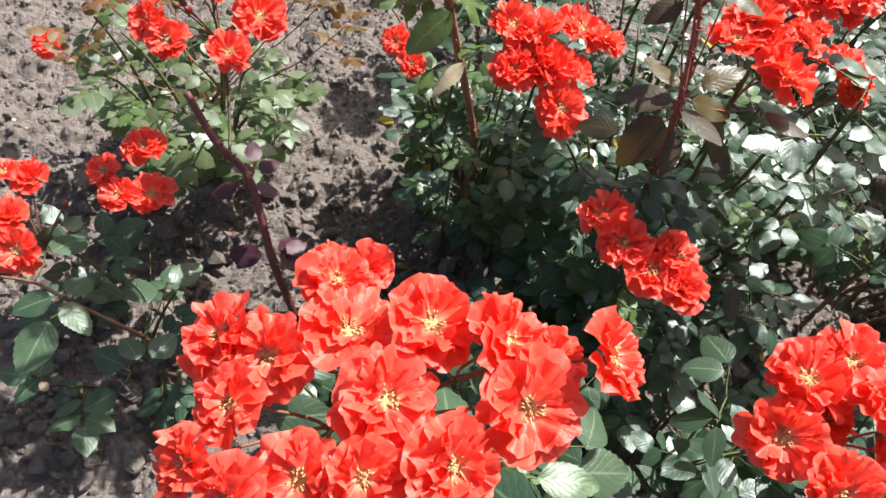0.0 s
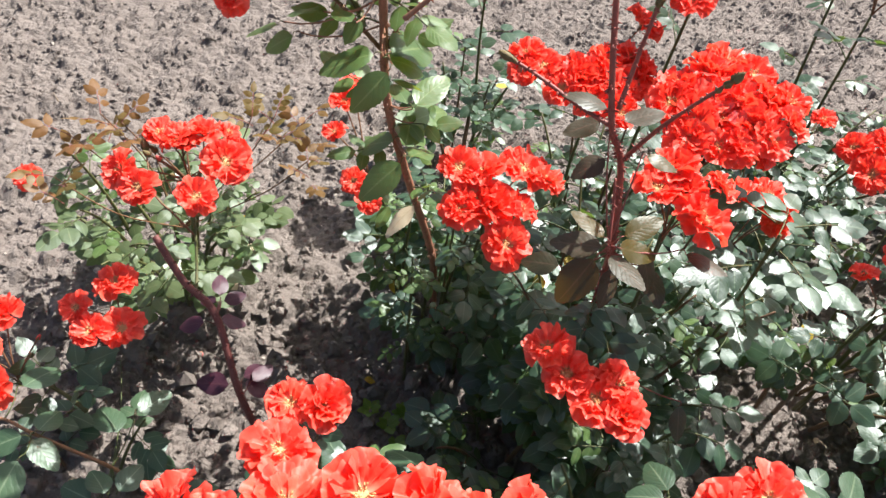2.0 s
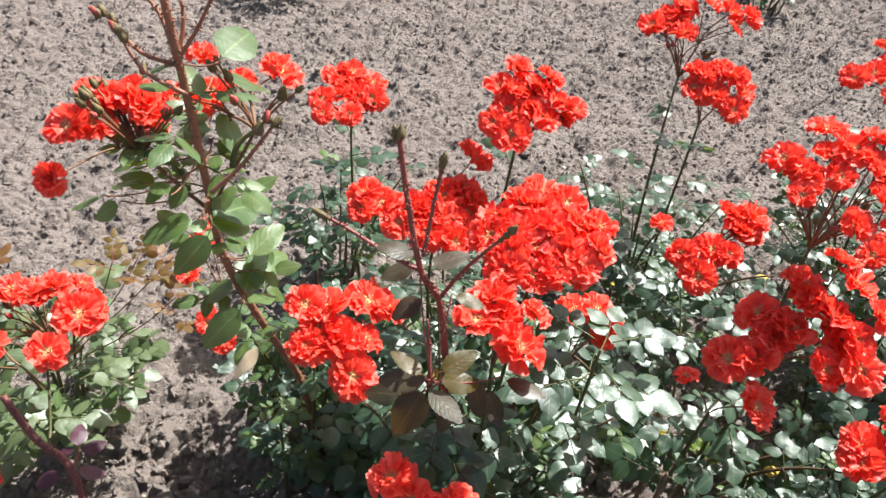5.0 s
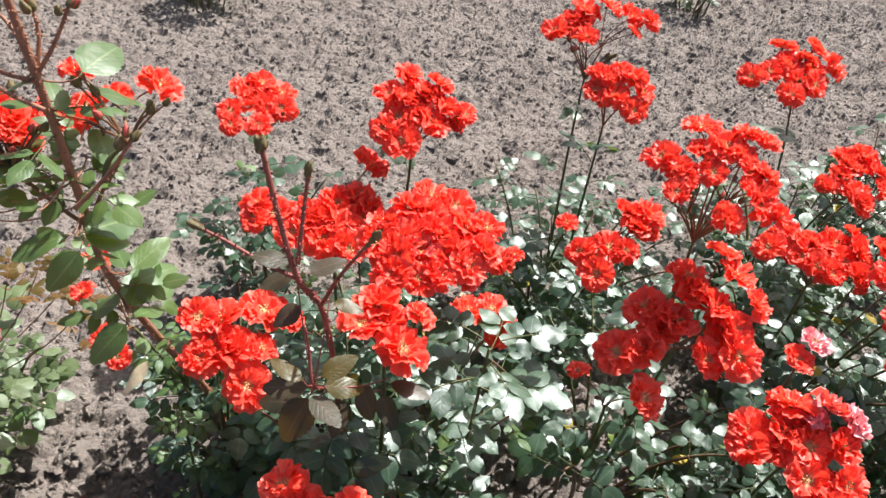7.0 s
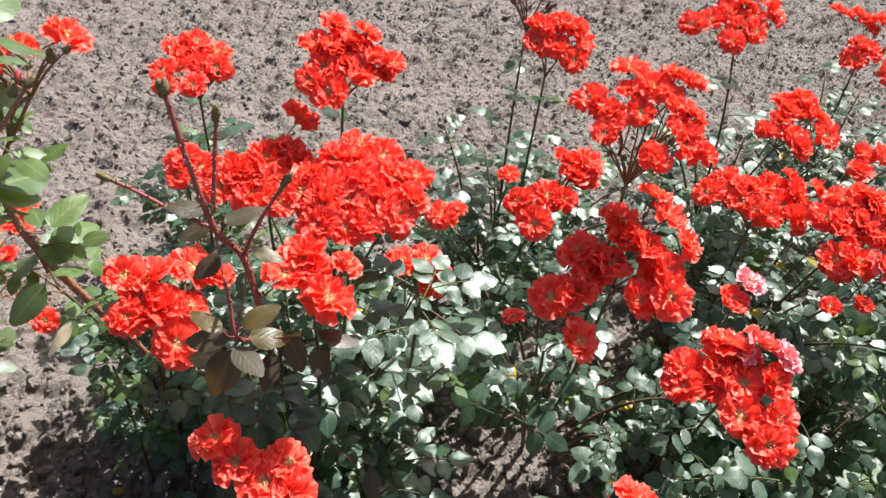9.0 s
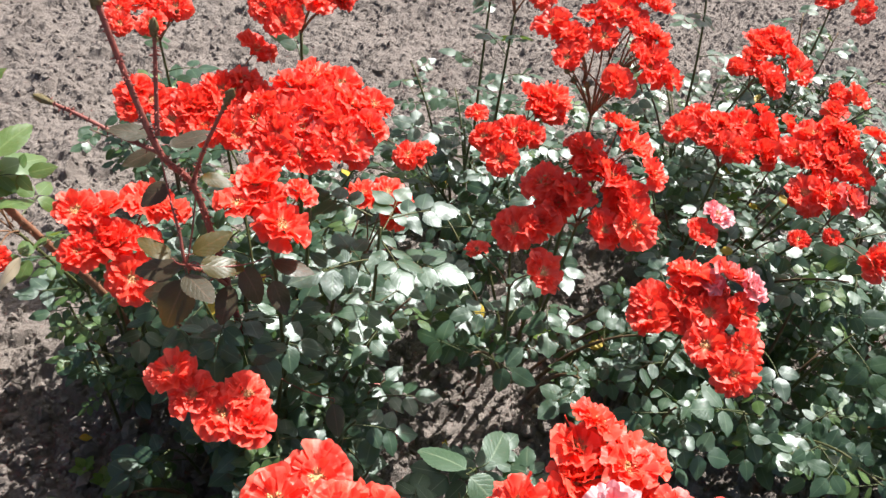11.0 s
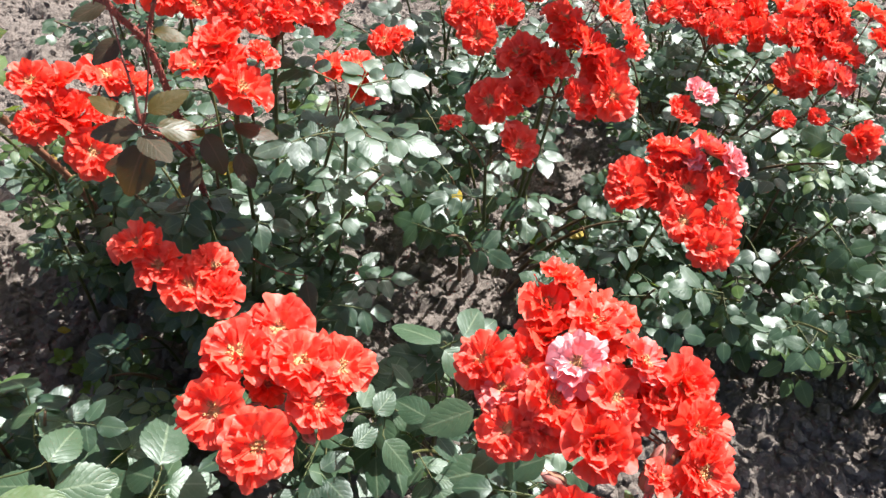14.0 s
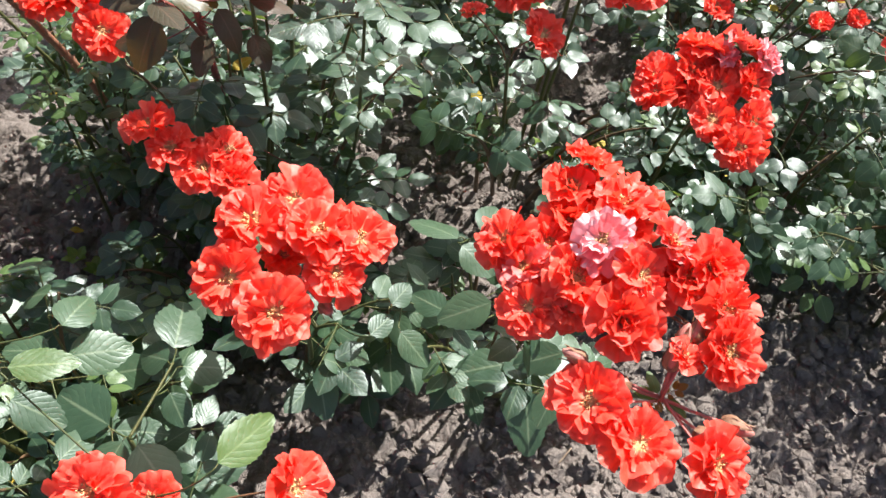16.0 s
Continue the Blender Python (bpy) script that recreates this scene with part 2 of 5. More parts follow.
def tube(bm, pts, r0, r1, sides=6, cap=True):
    """A tapered tube along points."""
    rings = []
    for i, p in enumerate(pts):
        a = pts[min(i + 1, len(pts) - 1)] - pts[max(i - 1, 0)]
        a = a.normalized() if a.length > 1e-9 else Vector((0, 0, 1))
        x = a.orthogonal().normalized() if i == 0 else (x - a * x.dot(a)).normalized()
        y = a.cross(x)
        r = r0 + (r1 - r0) * i / (len(pts) - 1)
        rings.append([bm.verts.new(p + (x * math.cos(k * math.tau / sides) + y * math.sin(k * math.tau / sides)) * r) for k in range(sides)])
    for a, b in zip(rings, rings[1:]):
        for k in range(sides):
            bm.faces.new((a[k], a[(k + 1) % sides], b[(k + 1) % sides], b[k]))
    if cap:
        bm.faces.new(rings[-1])
        bm.faces.new(rings[0][::-1])


def arc(a, b, c, n):
    """n + 1 points on a bent line from a by b to c."""
    return [a.lerp(b, i / n).lerp(b.lerp(c, i / n), i / n) for i in range(n + 1)]


def chain(pts, n=6):
    """A smooth line through points."""
    out = []
    for i in range(len(pts) - 1):
        p0, p1, p2, p3 = pts[max(i - 1, 0)], pts[i], pts[i + 1], pts[min(i + 2, len(pts) - 1)]
        for k in range(n):
            t = k / n
            out.append(0.5 * (2 * p1 + (p2 - p0) * t + (2 * p0 - 5 * p1 + 4 * p2 - p3) * t * t + (3 * p1 - p0 - 3 * p2 + p3) * t ** 3))
    return out + [pts[-1]]


# ---- leaves ----
def blade(bm, uv, m, length, width, rows=11, fold=0.25, droop=0.25, wave=0.0, ph=0.0):
    """One leaflet along +y of m, with a folded midrib, a drooping tip and a toothed rim."""
    cols = (-1.0, -0.55, 0.0, 0.55, 1.0)
    grid = []
    for j in range(rows + 1):
        v = j / rows
        w = width * (math.sin(math.pi * v ** 0.88) ** 0.70 if 0 < v < 1 else 0.0)
        w *= 1.0 + (0.03 if j % 2 else -0.03)
        line = []
        for u in cols:
            x = u * w
            z = fold * abs(x) - (fold * 0.5 + 0.16) * x * x / max(width, 1e-6) - droop * length * v * v + wave * width * math.sin(v * 9 + ph + u) * abs(u)
            y = length * v + (0.022 * length * (j % 2) if abs(u) == 1 else 0.0) - 0.05 * length * u * u * math.sin(math.pi * v)
            line.append(bm.verts.new(m @ Vector((x, y, z))))
            if w == 0.0:
                line = line * len(cols)
                break
        grid.append(line)
    for j in range(rows):
        for i in range(len(cols) - 1):
            a, b, c, d = grid[j][i], grid[j][i + 1], grid[j + 1][i + 1], grid[j + 1][i]
            ring, corner = [], []
            for vert, uu, vv in ((a, i, j), (b, i + 1, j), (c, i + 1, j + 1), (d, i, j + 1)):
                if vert not in ring:
                    ring.append(vert)
                    corner.append(((cols[uu] + 1) / 2, vv / rows))
            if len(ring) < 3:
                continue
            f = bm.faces.new(ring)
            for loop, (uu, vv) in zip(f.loops, corner):
                loop[uv].uv = (uu, vv)


def leaf_mesh(name, mat, stalk, leaflets, seed, broad=0.31, size=0.40, stem=0.62, calm=1.0):
    """A compound rose leaf, one unit long, lying along +y: pairs of leaflets on short stalks and one at the end."""
    r = random.Random(seed)
    bm = bmesh.new()
    uv = bm.loops.layers.uv.new("UVMap")
    bend, sway = r.uniform(0.10, 0.30) * calm, r.uniform(-0.06, 0.06)

    def spine(t):
        return Vector((sway * t * t, t * stem, 0.05 * math.sin(t * 2.2) - bend * t * t * 0.5))

    tube(bm, [spine(i / 5) for i in range(6)], 0.012, 0.007, 4, False)
    pairs = (leaflets - 1) // 2
    spots = [(1.0, 0, 1.0)]
    for k in range(pairs):
        at = (0.80, 0.80 - 0.37 * k, 0.84 - 0.27 * k)[min(pairs - 1, 2)]
        spots += [(at, 1, 0.88 - 0.11 * k), (at + r.uniform(-0.03, 0.03), -1, 0.88 - 0.11 * k)]
    blades = []
    for at, side, scale in spots:
        turn = -side * r.uniform(56, 78) + r.uniform(-7, 7)
        m = Matrix.Translation(spine(at)) @ pose(0, 0, 0, r.uniform(-14, 10) * calm - bend * 40, side * r.uniform(-20, 26) * calm, turn)
        ln = size * scale * r.uniform(0.88, 1.08)
        foot = 0.07 * ln if side else 0.0
        if side:
            tube(bm, [spine(at), m @ Vector((0, foot * 1.2, 0))], 0.006, 0.005, 3, False)
        blades.append((m @ Matrix.Translation((0, foot, 0)), ln))
    stalk_faces = len(bm.faces)
    for m, ln in blades:
        blade(bm, uv, m, ln, ln * broad * r.uniform(0.9, 1.12), 9 if pairs else 20, r.uniform(0.10, 0.36), r.uniform(0.02, 0.26), r.uniform(0.02, 0.09), r.uniform(0, 6))
    bm.faces.ensure_lookup_table()
    for f in bm.faces[:stalk_faces]:
        f.material_index = 1
    return finish(bm, name, [mat, stalk])


def leaf_set(name, mat, stalk=LEAF_STALK, count=9, seed=0, broad=0.355):
    return [leaf_mesh(name, mat, stalk, (5, 5, 7, 3, 5)[i % 5], seed + i, broad, (0.41, 0.41, 0.33, 0.47, 0.41)[i % 5]) for i in range(count)]


LEAVES = leaf_set("leaf", LEAF, count=12, seed=10)
BROAD = [leaf_mesh("leaf", LEAF_BROAD, STALK, (5, 3, 5)[i % 3], 120 + i, 0.345, (0.43, 0.50, 0.43)[i % 3], 0.6, 0.6) for i in range(6)]
FLAT = [leaf_mesh("leaf", LEAF, STALK, 5, 30 + i, 0.34, 0.43, 0.6, 0.3) for i in range(3)]
PALE = leaf_set("leaf", LEAF_PALE, count=7, seed=40)
FRESH = leaf_set("leaf", LEAF_FRESH, count=6, seed=48, broad=0.30)
BRONZE_BIG = [leaf_mesh("leaf", LEAF_BRONZE, CANE_RED, 1, 70 + i, 0.30, 0.95, 0.12) for i in range(4)]
FRESH_BIG = [leaf_mesh("leaf", LEAF_FRESH, STALK, 1, 78 + i, 0.31, 0.95, 0.12) for i in range(3)]
BROAD_BIG = [leaf_mesh("leaf", LEAF_BROAD, STALK, 1, 170 + i, 0.345, 0.95, 0.10, 0.7) for i in range(4)]
OLIVE_BIG = [leaf_mesh("leaf", LEAF_OLIVE, CANE_RED, 1, 75 + i, 0.26, 0.95, 0.12) for i in range(2)]
TIPS = leaf_set("leaf", LEAF_TIP, CANE_RED, 5, 64, 0.28)
YELLOW = [leaf_mesh("leaf", LEAF_YELLOW, STALK, 1, 95 + i, 0.30, 0.95, 0.12) for i in range(3)]


def leaf_at(owner, meshes, p, way, size, roll=0.0, up=Vector((0, 0, 1))):
    """Hangs a compound leaf at p, pointing along way, with its face up."""
    y = way.normalized()
    x = y.cross(up)
    x = x.normalized() if x.length > 1e-4 else Vector((1, 0, 0))
    z = x.cross(y)
    m = Matrix((x, y, z)).transposed().to_4x4()
    m = Matrix.Translation(p) @ m @ pose(0, 0, 0, 0, roll, 0) @ Matrix.Scale(size, 4)
    return piece("leaf", rnd.choice(meshes), owner, m)


def leaflets(bush, meshes, rows, hub=None, stalk=None, tilt=(0.25, -0.30)):
    """Single blades from rows of foot, bearing, rise and length, each on a thin stalk from the nearest of the hub's points."""
    for x, y, z, a, e, length in rows:
        foot, a, e = Vector((x, y, z)), radians(a), radians(e)
        way = Vector((math.cos(a) * math.cos(e), math.sin(a) * math.cos(e), math.sin(e)))
        up = Vector((tilt[0] + rnd.uniform(-0.35, 0.35), tilt[1] + rnd.uniform(-0.35, 0.35), 1))
        leaf_at(bush, meshes, foot, way, length / 1.03, rnd.uniform(-10, 10), up)
        if hub:
            near = min((Vector(q) for q in hub), key=lambda q: (q - foot).length)
            bm = bmesh.new()
            tube(bm, arc(near, near.lerp(foot, 0.6) - Vector((0, 0, 0.22 * (near - foot).length)), foot, 5), 0.0011, 0.0008, 5)
            piece("leaf_stalk", finish(bm, "leaf_stalk", stalk or LEAF_STALK), bush)


# ---- blooms ----
def petal(bm, uv, az, length, half, up0, up1, ruffle, cup, lift, r, rows=5, cols=16):
    """A broad, fan-shaped petal with a ruffled rim that bends from up0 to up1 degrees over the horizon."""
    ca, sa = math.cos(az), math.sin(az)
    ph, ph2, ph3, notch = (r.uniform(0, 6.3) for _ in range(4))
    notch, curl = 0.016 * notch, r.uniform(-0.10, 0.30)
    spread = 1.2 * half / length
    skew = r.uniform(-0.12, 0.12)
    steps = 24
    profile = [(0.03, lift, radians(up0))]
    for k in range(steps):
        e = radians(up0 + (up1 - up0) * ((k + 0.5) / steps) ** 1.2)
        x, z, _ = profile[-1]
        profile.append((x + math.cos(e) * length / steps, z + math.sin(e) * length / steps, e))
    line = []
    for j in range(rows + 1):
        v = (j / rows) ** 0.85
        row = []
        for i in range(cols + 1):
            u = 2 * i / cols - 1
            th = spread * u * (0.62 + 0.38 * v) + skew * v
            rim = 1.0 - 0.16 * u ** 4 - notch * max(0.0, 1 - 2.5 * abs(u)) + 0.025 * math.sin(7 * u + ph3)
            f = min(1.0, max(0.0, v * rim * math.cos(th))) * steps
            k = min(int(f), steps - 1)
            (x0, z0, _), (x1, z1, e) = profile[k], profile[k + 1]
            wob = ruffle * v * v * (1.25 * math.sin(2.4 * u + ph) + 0.75 * v * math.sin(5.0 * u + ph2) + 0.62 * v ** 4 * math.sin(10.5 * u + ph3))
            off = cup * u * u * half * v + wob - curl * length * max(0.0, v - 0.62) ** 2
            x = x0 + (x1 - x0) * (f - k) - math.sin(e) * off
            z = z0 + (z1 - z0) * (f - k) + math.cos(e) * off
            y = length * v * rim * math.sin(th)
            row.append(bm.verts.new((x * ca - y * sa, x * sa + y * ca, z)))
        line.append(row)
    for j in range(rows):
        for i in range(cols):
            f = bm.faces.new((line[j][i], line[j][i + 1], line[j + 1][i + 1], line[j + 1][i]))
            for loop, (a, b) in zip(f.loops, ((i, j), (i + 1, j), (i + 1, j + 1), (i, j + 1))):
                loop[uv].uv = (a / cols, b / rows)


def bloom_mesh(name, mat, rings, seed, ruffle=0.046):
    """A ruffled rose, one unit across, facing +z. rings: count, length, half width, angles at throat and rim."""
    r = random.Random(seed)
    bm = bmesh.new()
    uv = bm.loops.layers.uv.new("UVMap")
    for k, (count, length, half, up0, up1) in enumerate(rings):
        start = r.uniform(0, 6.3)
        for i in range(count):
            az = start + i * math.tau / count + r.uniform(-0.16, 0.16)
            petal(bm, uv, az, length * r.uniform(0.9, 1.08), half * r.uniform(0.9, 1.12), up0 + r.uniform(-8, 8), up1 + r.uniform(-16, 16), ruffle * r.uniform(0.6, 1.4), r.uniform(0.05, 0.75), 0.012 * k, r, 4, 16 if length > 0.4 else 11)
    return finish(bm, name, mat)


OPEN = [(7, 0.51, 0.25, 24, 0), (7, 0.43, 0.21, 34, 18), (6, 0.33, 0.15, 42, 38)]
FULL = [(7, 0.50, 0.25, 18, -18), (7, 0.45, 0.21, 32, 6), (7, 0.38, 0.16, 42, 26), (5, 0.28, 0.12, 46, 46)]
CUPPED = [(6, 0.52, 0.28, 30, 4), (6, 0.45, 0.24, 50, 28), (6, 0.36, 0.18, 64, 50), (4, 0.24, 0.13, 76, 66)]


def bloom_set(name, mat, seed):
    return [bloom_mesh(name, mat, rings, seed + i) for i, rings in enumerate((OPEN, FULL, CUPPED, OPEN, FULL, OPEN, OPEN, FULL))]


BLOOMS = {"": bloom_set("bloom", PETAL, 200), "f": bloom_set("bloom", PETAL_FADED, 230), "p": bloom_set("bloom", PETAL_PINK, 260)}


def stamen_mesh(seed):
    r = random.Random(seed)
    bm = bmesh.new()
    for i in range(22):
        az, out = r.uniform(0, 6.3), 0.115 * r.random() ** 0.6
        a = Vector((math.cos(az), math.sin(az), 0))
        tip = a * (out + 0.015) + Vector((0, 0, r.uniform(0.10, 0.14)))
        tube(bm, [a * out * 0.4 + Vector((0, 0, 0.02)), tip], 0.004, 0.003, 3, False)
        k = r.uniform(0.016, 0.023)
        tube(bm, [tip - a * k, tip + Vector((0, 0, k * 0.6)), tip + a * k], k * 0.75, k * 0.55, 3)
    ring = [bm.verts.new((0.10 * math.cos(i * 0.785), 0.10 * math.sin(i * 0.785), 0.055)) for i in range(8)]
    top = bm.verts.new((0, 0, 0.095))
    for i in range(8):
        bm.faces.new((ring[i], ring[(i + 1) % 8], top))
    return finish(bm, "flower_centre", ANTHER)


STAMENS = [stamen_mesh(300 + i) for i in range(3)]


def bud_mesh(seed, tint, sepal=SEPAL):
    """A closed bud with a red tip and green sepals, one unit long, along +z."""
    r = random.Random(seed)
    bm = bmesh.new()
    bmesh.ops.create_uvsphere(bm, u_segments=10, v_segments=8, radius=0.5)
    for v in bm.verts:
        t = v.co.z + 0.5
        k = 0.62 * (1.1 - 0.75 * t) + 0.10
        a = math.atan2(v.co.y, v.co.x)
        k *= 1 + 0.07 * math.sin(5 * a + t * 4)
        v.co = Vector((v.co.x * k, v.co.y * k, t))
    core = len(bm.faces)
    for i in range(5):
        a = i * math.tau / 5 + r.uniform(-0.2, 0.2)
        e = Vector((math.cos(a), math.sin(a), 0))
        side = Vector((-e.y, e.x, 0))
        prev = None
        flare = r.uniform(0.0, 0.25)
        for j in range(6):
            t = j / 5
            w = 0.15 * (1 - t) ** 0.7 + 0.004
            c = e * (0.10 + 0.17 * math.sin(min(1, t * 1.5) * math.pi) * (1 - t * 0.4) + 0.05 + flare * t * t) + Vector((0, 0, t * 0.95))
            row = [bm.verts.new(c - side * w), bm.verts.new(c + e * 0.02), bm.verts.new(c + side * w)]
            if prev:
                bm.faces.new((prev[0], prev[1], row[1], row[0]))
                bm.faces.new((prev[1], prev[2], row[2], row[1]))
            prev = row
    bm.faces.ensure_lookup_table()
    for f in bm.faces[core:]:
        f.material_index = 1
    return finish(bm, "bud", [tint, sepal])


BUDS = [bud_mesh(320, SEPAL), bud_mesh(321, BUD_RED), bud_mesh(322, SEPAL)]
SPENT = plain_material("pink_brown_bud", (0.26, 0.085, 0.065), (0.62, 0.30, 0.26), 160, 0.5)
SPENT_SEPAL = plain_material("withered_sepal", (0.15, 0.075, 0.045), (0.36, 0.21, 0.13), 160, 0.55)
PINK_STALK = plain_material("pink_stalk", (0.26, 0.085, 0.080), (0.52, 0.22, 0.20), 120, 0.45)
SPENT_BUDS = [bud_mesh(330, SPENT, SPENT_SEPAL), bud_mesh(331, SPENT, SPENT_SEPAL)]


def toward(z, spin=0.0):
    """A turn that lays +z along z."""
    return z.to_track_quat("Z", "Y").to_matrix().to_4x4() @ pose(0, 0, 0, 0, 0, spin)


def truss(bush, root, blooms, drop=0.085, buds=0, leaves=5, stem=PEDICEL, meshes=None, thick=0.0029, bend=0.0, size=0.10, hub=None, bud_reach=0.08, fill=0.34):
    """A head of blooms (x, y, z, width, kind) on stalks that part from one hub, with the stem that carries it up from root."""
    blooms = list(blooms)
    if len(blooms) > 5:
        for i in range(int(len(blooms) * fill)):
            b = rnd.choice(blooms)
            near = min((c for c in blooms if c is not b), key=lambda c: (Vector(c[:3]) - Vector(b[:3])).length)
            at = (Vector(b[:3]) + Vector(near[:3])) / 2 - Vector((rnd.uniform(-0.008, 0.008), rnd.uniform(-0.012, 0.0), rnd.uniform(0.012, 0.024)))
            blooms.append((at.x, at.y, at.z, b[3] * rnd.uniform(0.75, 0.95)) + tuple(b[4:]))
        middle = sum((Vector(b[:3]) for b in blooms), Vector()) / len(blooms)
        for b in blooms[:int(len(blooms) * fill * 0.6)]:
            at = Vector(b[:3]).lerp(middle, 0.5) + Vector((0, 0, rnd.uniform(-0.006, 0.010)))
            blooms.append((at.x, at.y, at.z, b[3] * 0.92) + tuple(b[4:]))
    pts = [Vector(b[:3]) for b in blooms]
    mid = sum(pts, Vector()) / len(pts)
    root = Vector(root)
    low = min(p.z for p in pts)
    if hub is None:
        hub = mid.lerp(Vector((root.x, root.y, mid.z)), 0.16)
        hub.z = min(mid.z - drop, low - 0.02) if len(pts) > 1 else mid.z - 0.05
    hub = Vector(hub)
    if root.z < 0.05:
        root += Vector((hub.x - root.x, hub.y - root.y, 0)).normalized() * 0.04
    bm = bmesh.new()
    knee = root.lerp(hub, 0.55) + Vector((rnd.uniform(-0.03, 0.03) + bend, rnd.uniform(-0.03, 0.03), 0.02))
    line = arc(root, knee, hub, 10)
    tube(bm, line, thick * 1.35, thick * 0.8, 7)
    piece("flower_stem", finish(bm, "flower_stem", STALK), bush)
    # large heads fork into side branches, each with a few stalks
    joints = [hub] * len(pts)
    if len(pts) > 6:
        order = sorted(range(len(pts)), key=lambda i: math.atan2(pts[i].y - mid.y, pts[i].x - mid.x))
        for k in range(0, len(order), 4):
            some = order[k:k + 4]
            joint = hub.lerp(sum((pts[i] for i in some), Vector()) / len(some), 0.42 + 0.05 * (k % 3))
            branch = bmesh.new()
            tube(branch, arc(hub, hub.lerp(joint, 0.5) + Vector((0.0, 0.0, 0.006)), joint, 5), 0.0021, 0.0016, 6)
            piece("flower_branch", finish(branch, "flower_branch", stem), bush)
            for i in some:
                joints[i] = joint
    for b, p, joint in zip(blooms, pts, joints):
        stalks = bmesh.new()
        out = p - mid
        out.z = 0
        face = (Vector((0.05, -0.22, 0.80)) + out * 5.0 + Vector((rnd.uniform(-1, 1), rnd.uniform(-1, 1), 0)) * 0.24).normalized()
        width = min(b[3] * 1.13, 0.067)
        foot = p - face * width * 0.16
        d = foot - joint
        fork = joint + d * 0.42 + Vector((0, 0, abs(d.length) * 0.06)) - Vector((out.x, out.y, 0)) * 0.25
        tube(stalks, arc(joint + Vector((rnd.uniform(-1, 1), rnd.uniform(-1, 1), rnd.uniform(-3, 1))) * (0.005 if joint is hub else 0.002), fork, foot, 6), 0.0013, 0.0010, 5)
        tube(stalks, [foot - face * 0.006, foot - face * 0.003, foot, foot + face * 0.003], 0.0014, 0.0040, 6)
        piece("flower_stalk", finish(stalks, "flower_stalk", stem), bush)
        kind = b[4] if len(b) > 4 else ""
        m = Matrix.Translation(foot) @ toward(face, rnd.uniform(0, 360)) @ Matrix.Diagonal((width, width, width * rnd.uniform(0.9, 1.15), 1))
        head = piece("bloom", rnd.choice(BLOOMS[kind]), bush, m, {"": "", "f": "fading red bloom with pale pink blotches", "p": "withering bloom bleached pink and white"}[kind])
        sub_piece("flower_centre", rnd.choice(STAMENS), head)
    for i in range(buds):
        a = rnd.uniform(0, math.tau)
        w = Vector((math.cos(a) * 0.6, math.sin(a) * 0.6, rnd.uniform(0.7, 1.1))).normalized()
        tip = hub + w * bud_reach * rnd.uniform(0.7, 1.2)
        stalks = bmesh.new()
        tube(stalks, arc(hub, hub.lerp(tip, 0.5) + Vector((0, 0, 0.008)), tip, 5), 0.0015, 0.0011, 5)
        piece("bud_stalk", finish(stalks, "bud_stalk", stem), bush)
        s = rnd.uniform(0.011, 0.016)
        piece("bud", BUDS[i % 3], bush, Matrix.Translation(tip) @ toward(w) @ Matrix.Scale(s, 4))
    for i in range(leaves):
        k = 3 + i * (5 if leaves < 7 else 7) // max(leaves, 1)
        a = i * 2.4 + rnd.uniform(-0.5, 0.5)
        leaf_at(bush, meshes or LEAVES, line[k], Vector((math.cos(a), math.sin(a), rnd.uniform(0.1, 0.6))), size * rnd.uniform(0.75, 1.1), rnd.uniform(-20, 20))
    return hub


def buds_on(bush, hub, tips, size=0.026, stem=PINK_STALK):
    """Withered buds on bare reddish stalks that part from one hub."""
    hub = Vector(hub)
    for i, tip in enumerate(tips):
        tip = Vector(tip)
        way = (tip - hub).normalized()
        knee = hub.lerp(tip, 0.5) + Vector((0, 0, rnd.uniform(-0.006, 0.006)))
        stalk = bmesh.new()
        tube(stalk, arc(hub, knee, tip, 6), 0.0017, 0.0012, 6)
        piece("bud_stalk", finish(stalk, "bud_stalk", stem), bush)
        piece("bud", SPENT_BUDS[i % 2], bush, Matrix.Translation(tip) @ toward(way, rnd.uniform(0, 360)) @ Matrix.Scale(size * rnd.uniform(0.85, 1.1), 4), "withered pinkish brown bud")


CLEAR = [(Vector((0.985, 0.88, 0.03)), Vector((0.81, 0.62, 0.30)), 0.095), (Vector((0.849, 0.641, 0.03)), Vector((0.74, 0.55, 0.20)), 0.060), (Vector((0.697, 0.715, 0.03)), Vector((0.62, 0.54, 0.24)), 0.050)]


def in_gap(p):
    """Whether p lies in one of the leafless gaps between the bushes."""
    for a, b, r in CLEAR:
        t = min(1.0, max(0.0, (p - a).dot(b - a) / (b - a).length_squared))
        if (p - a.lerp(b, t)).length < r:
            return True
    return False


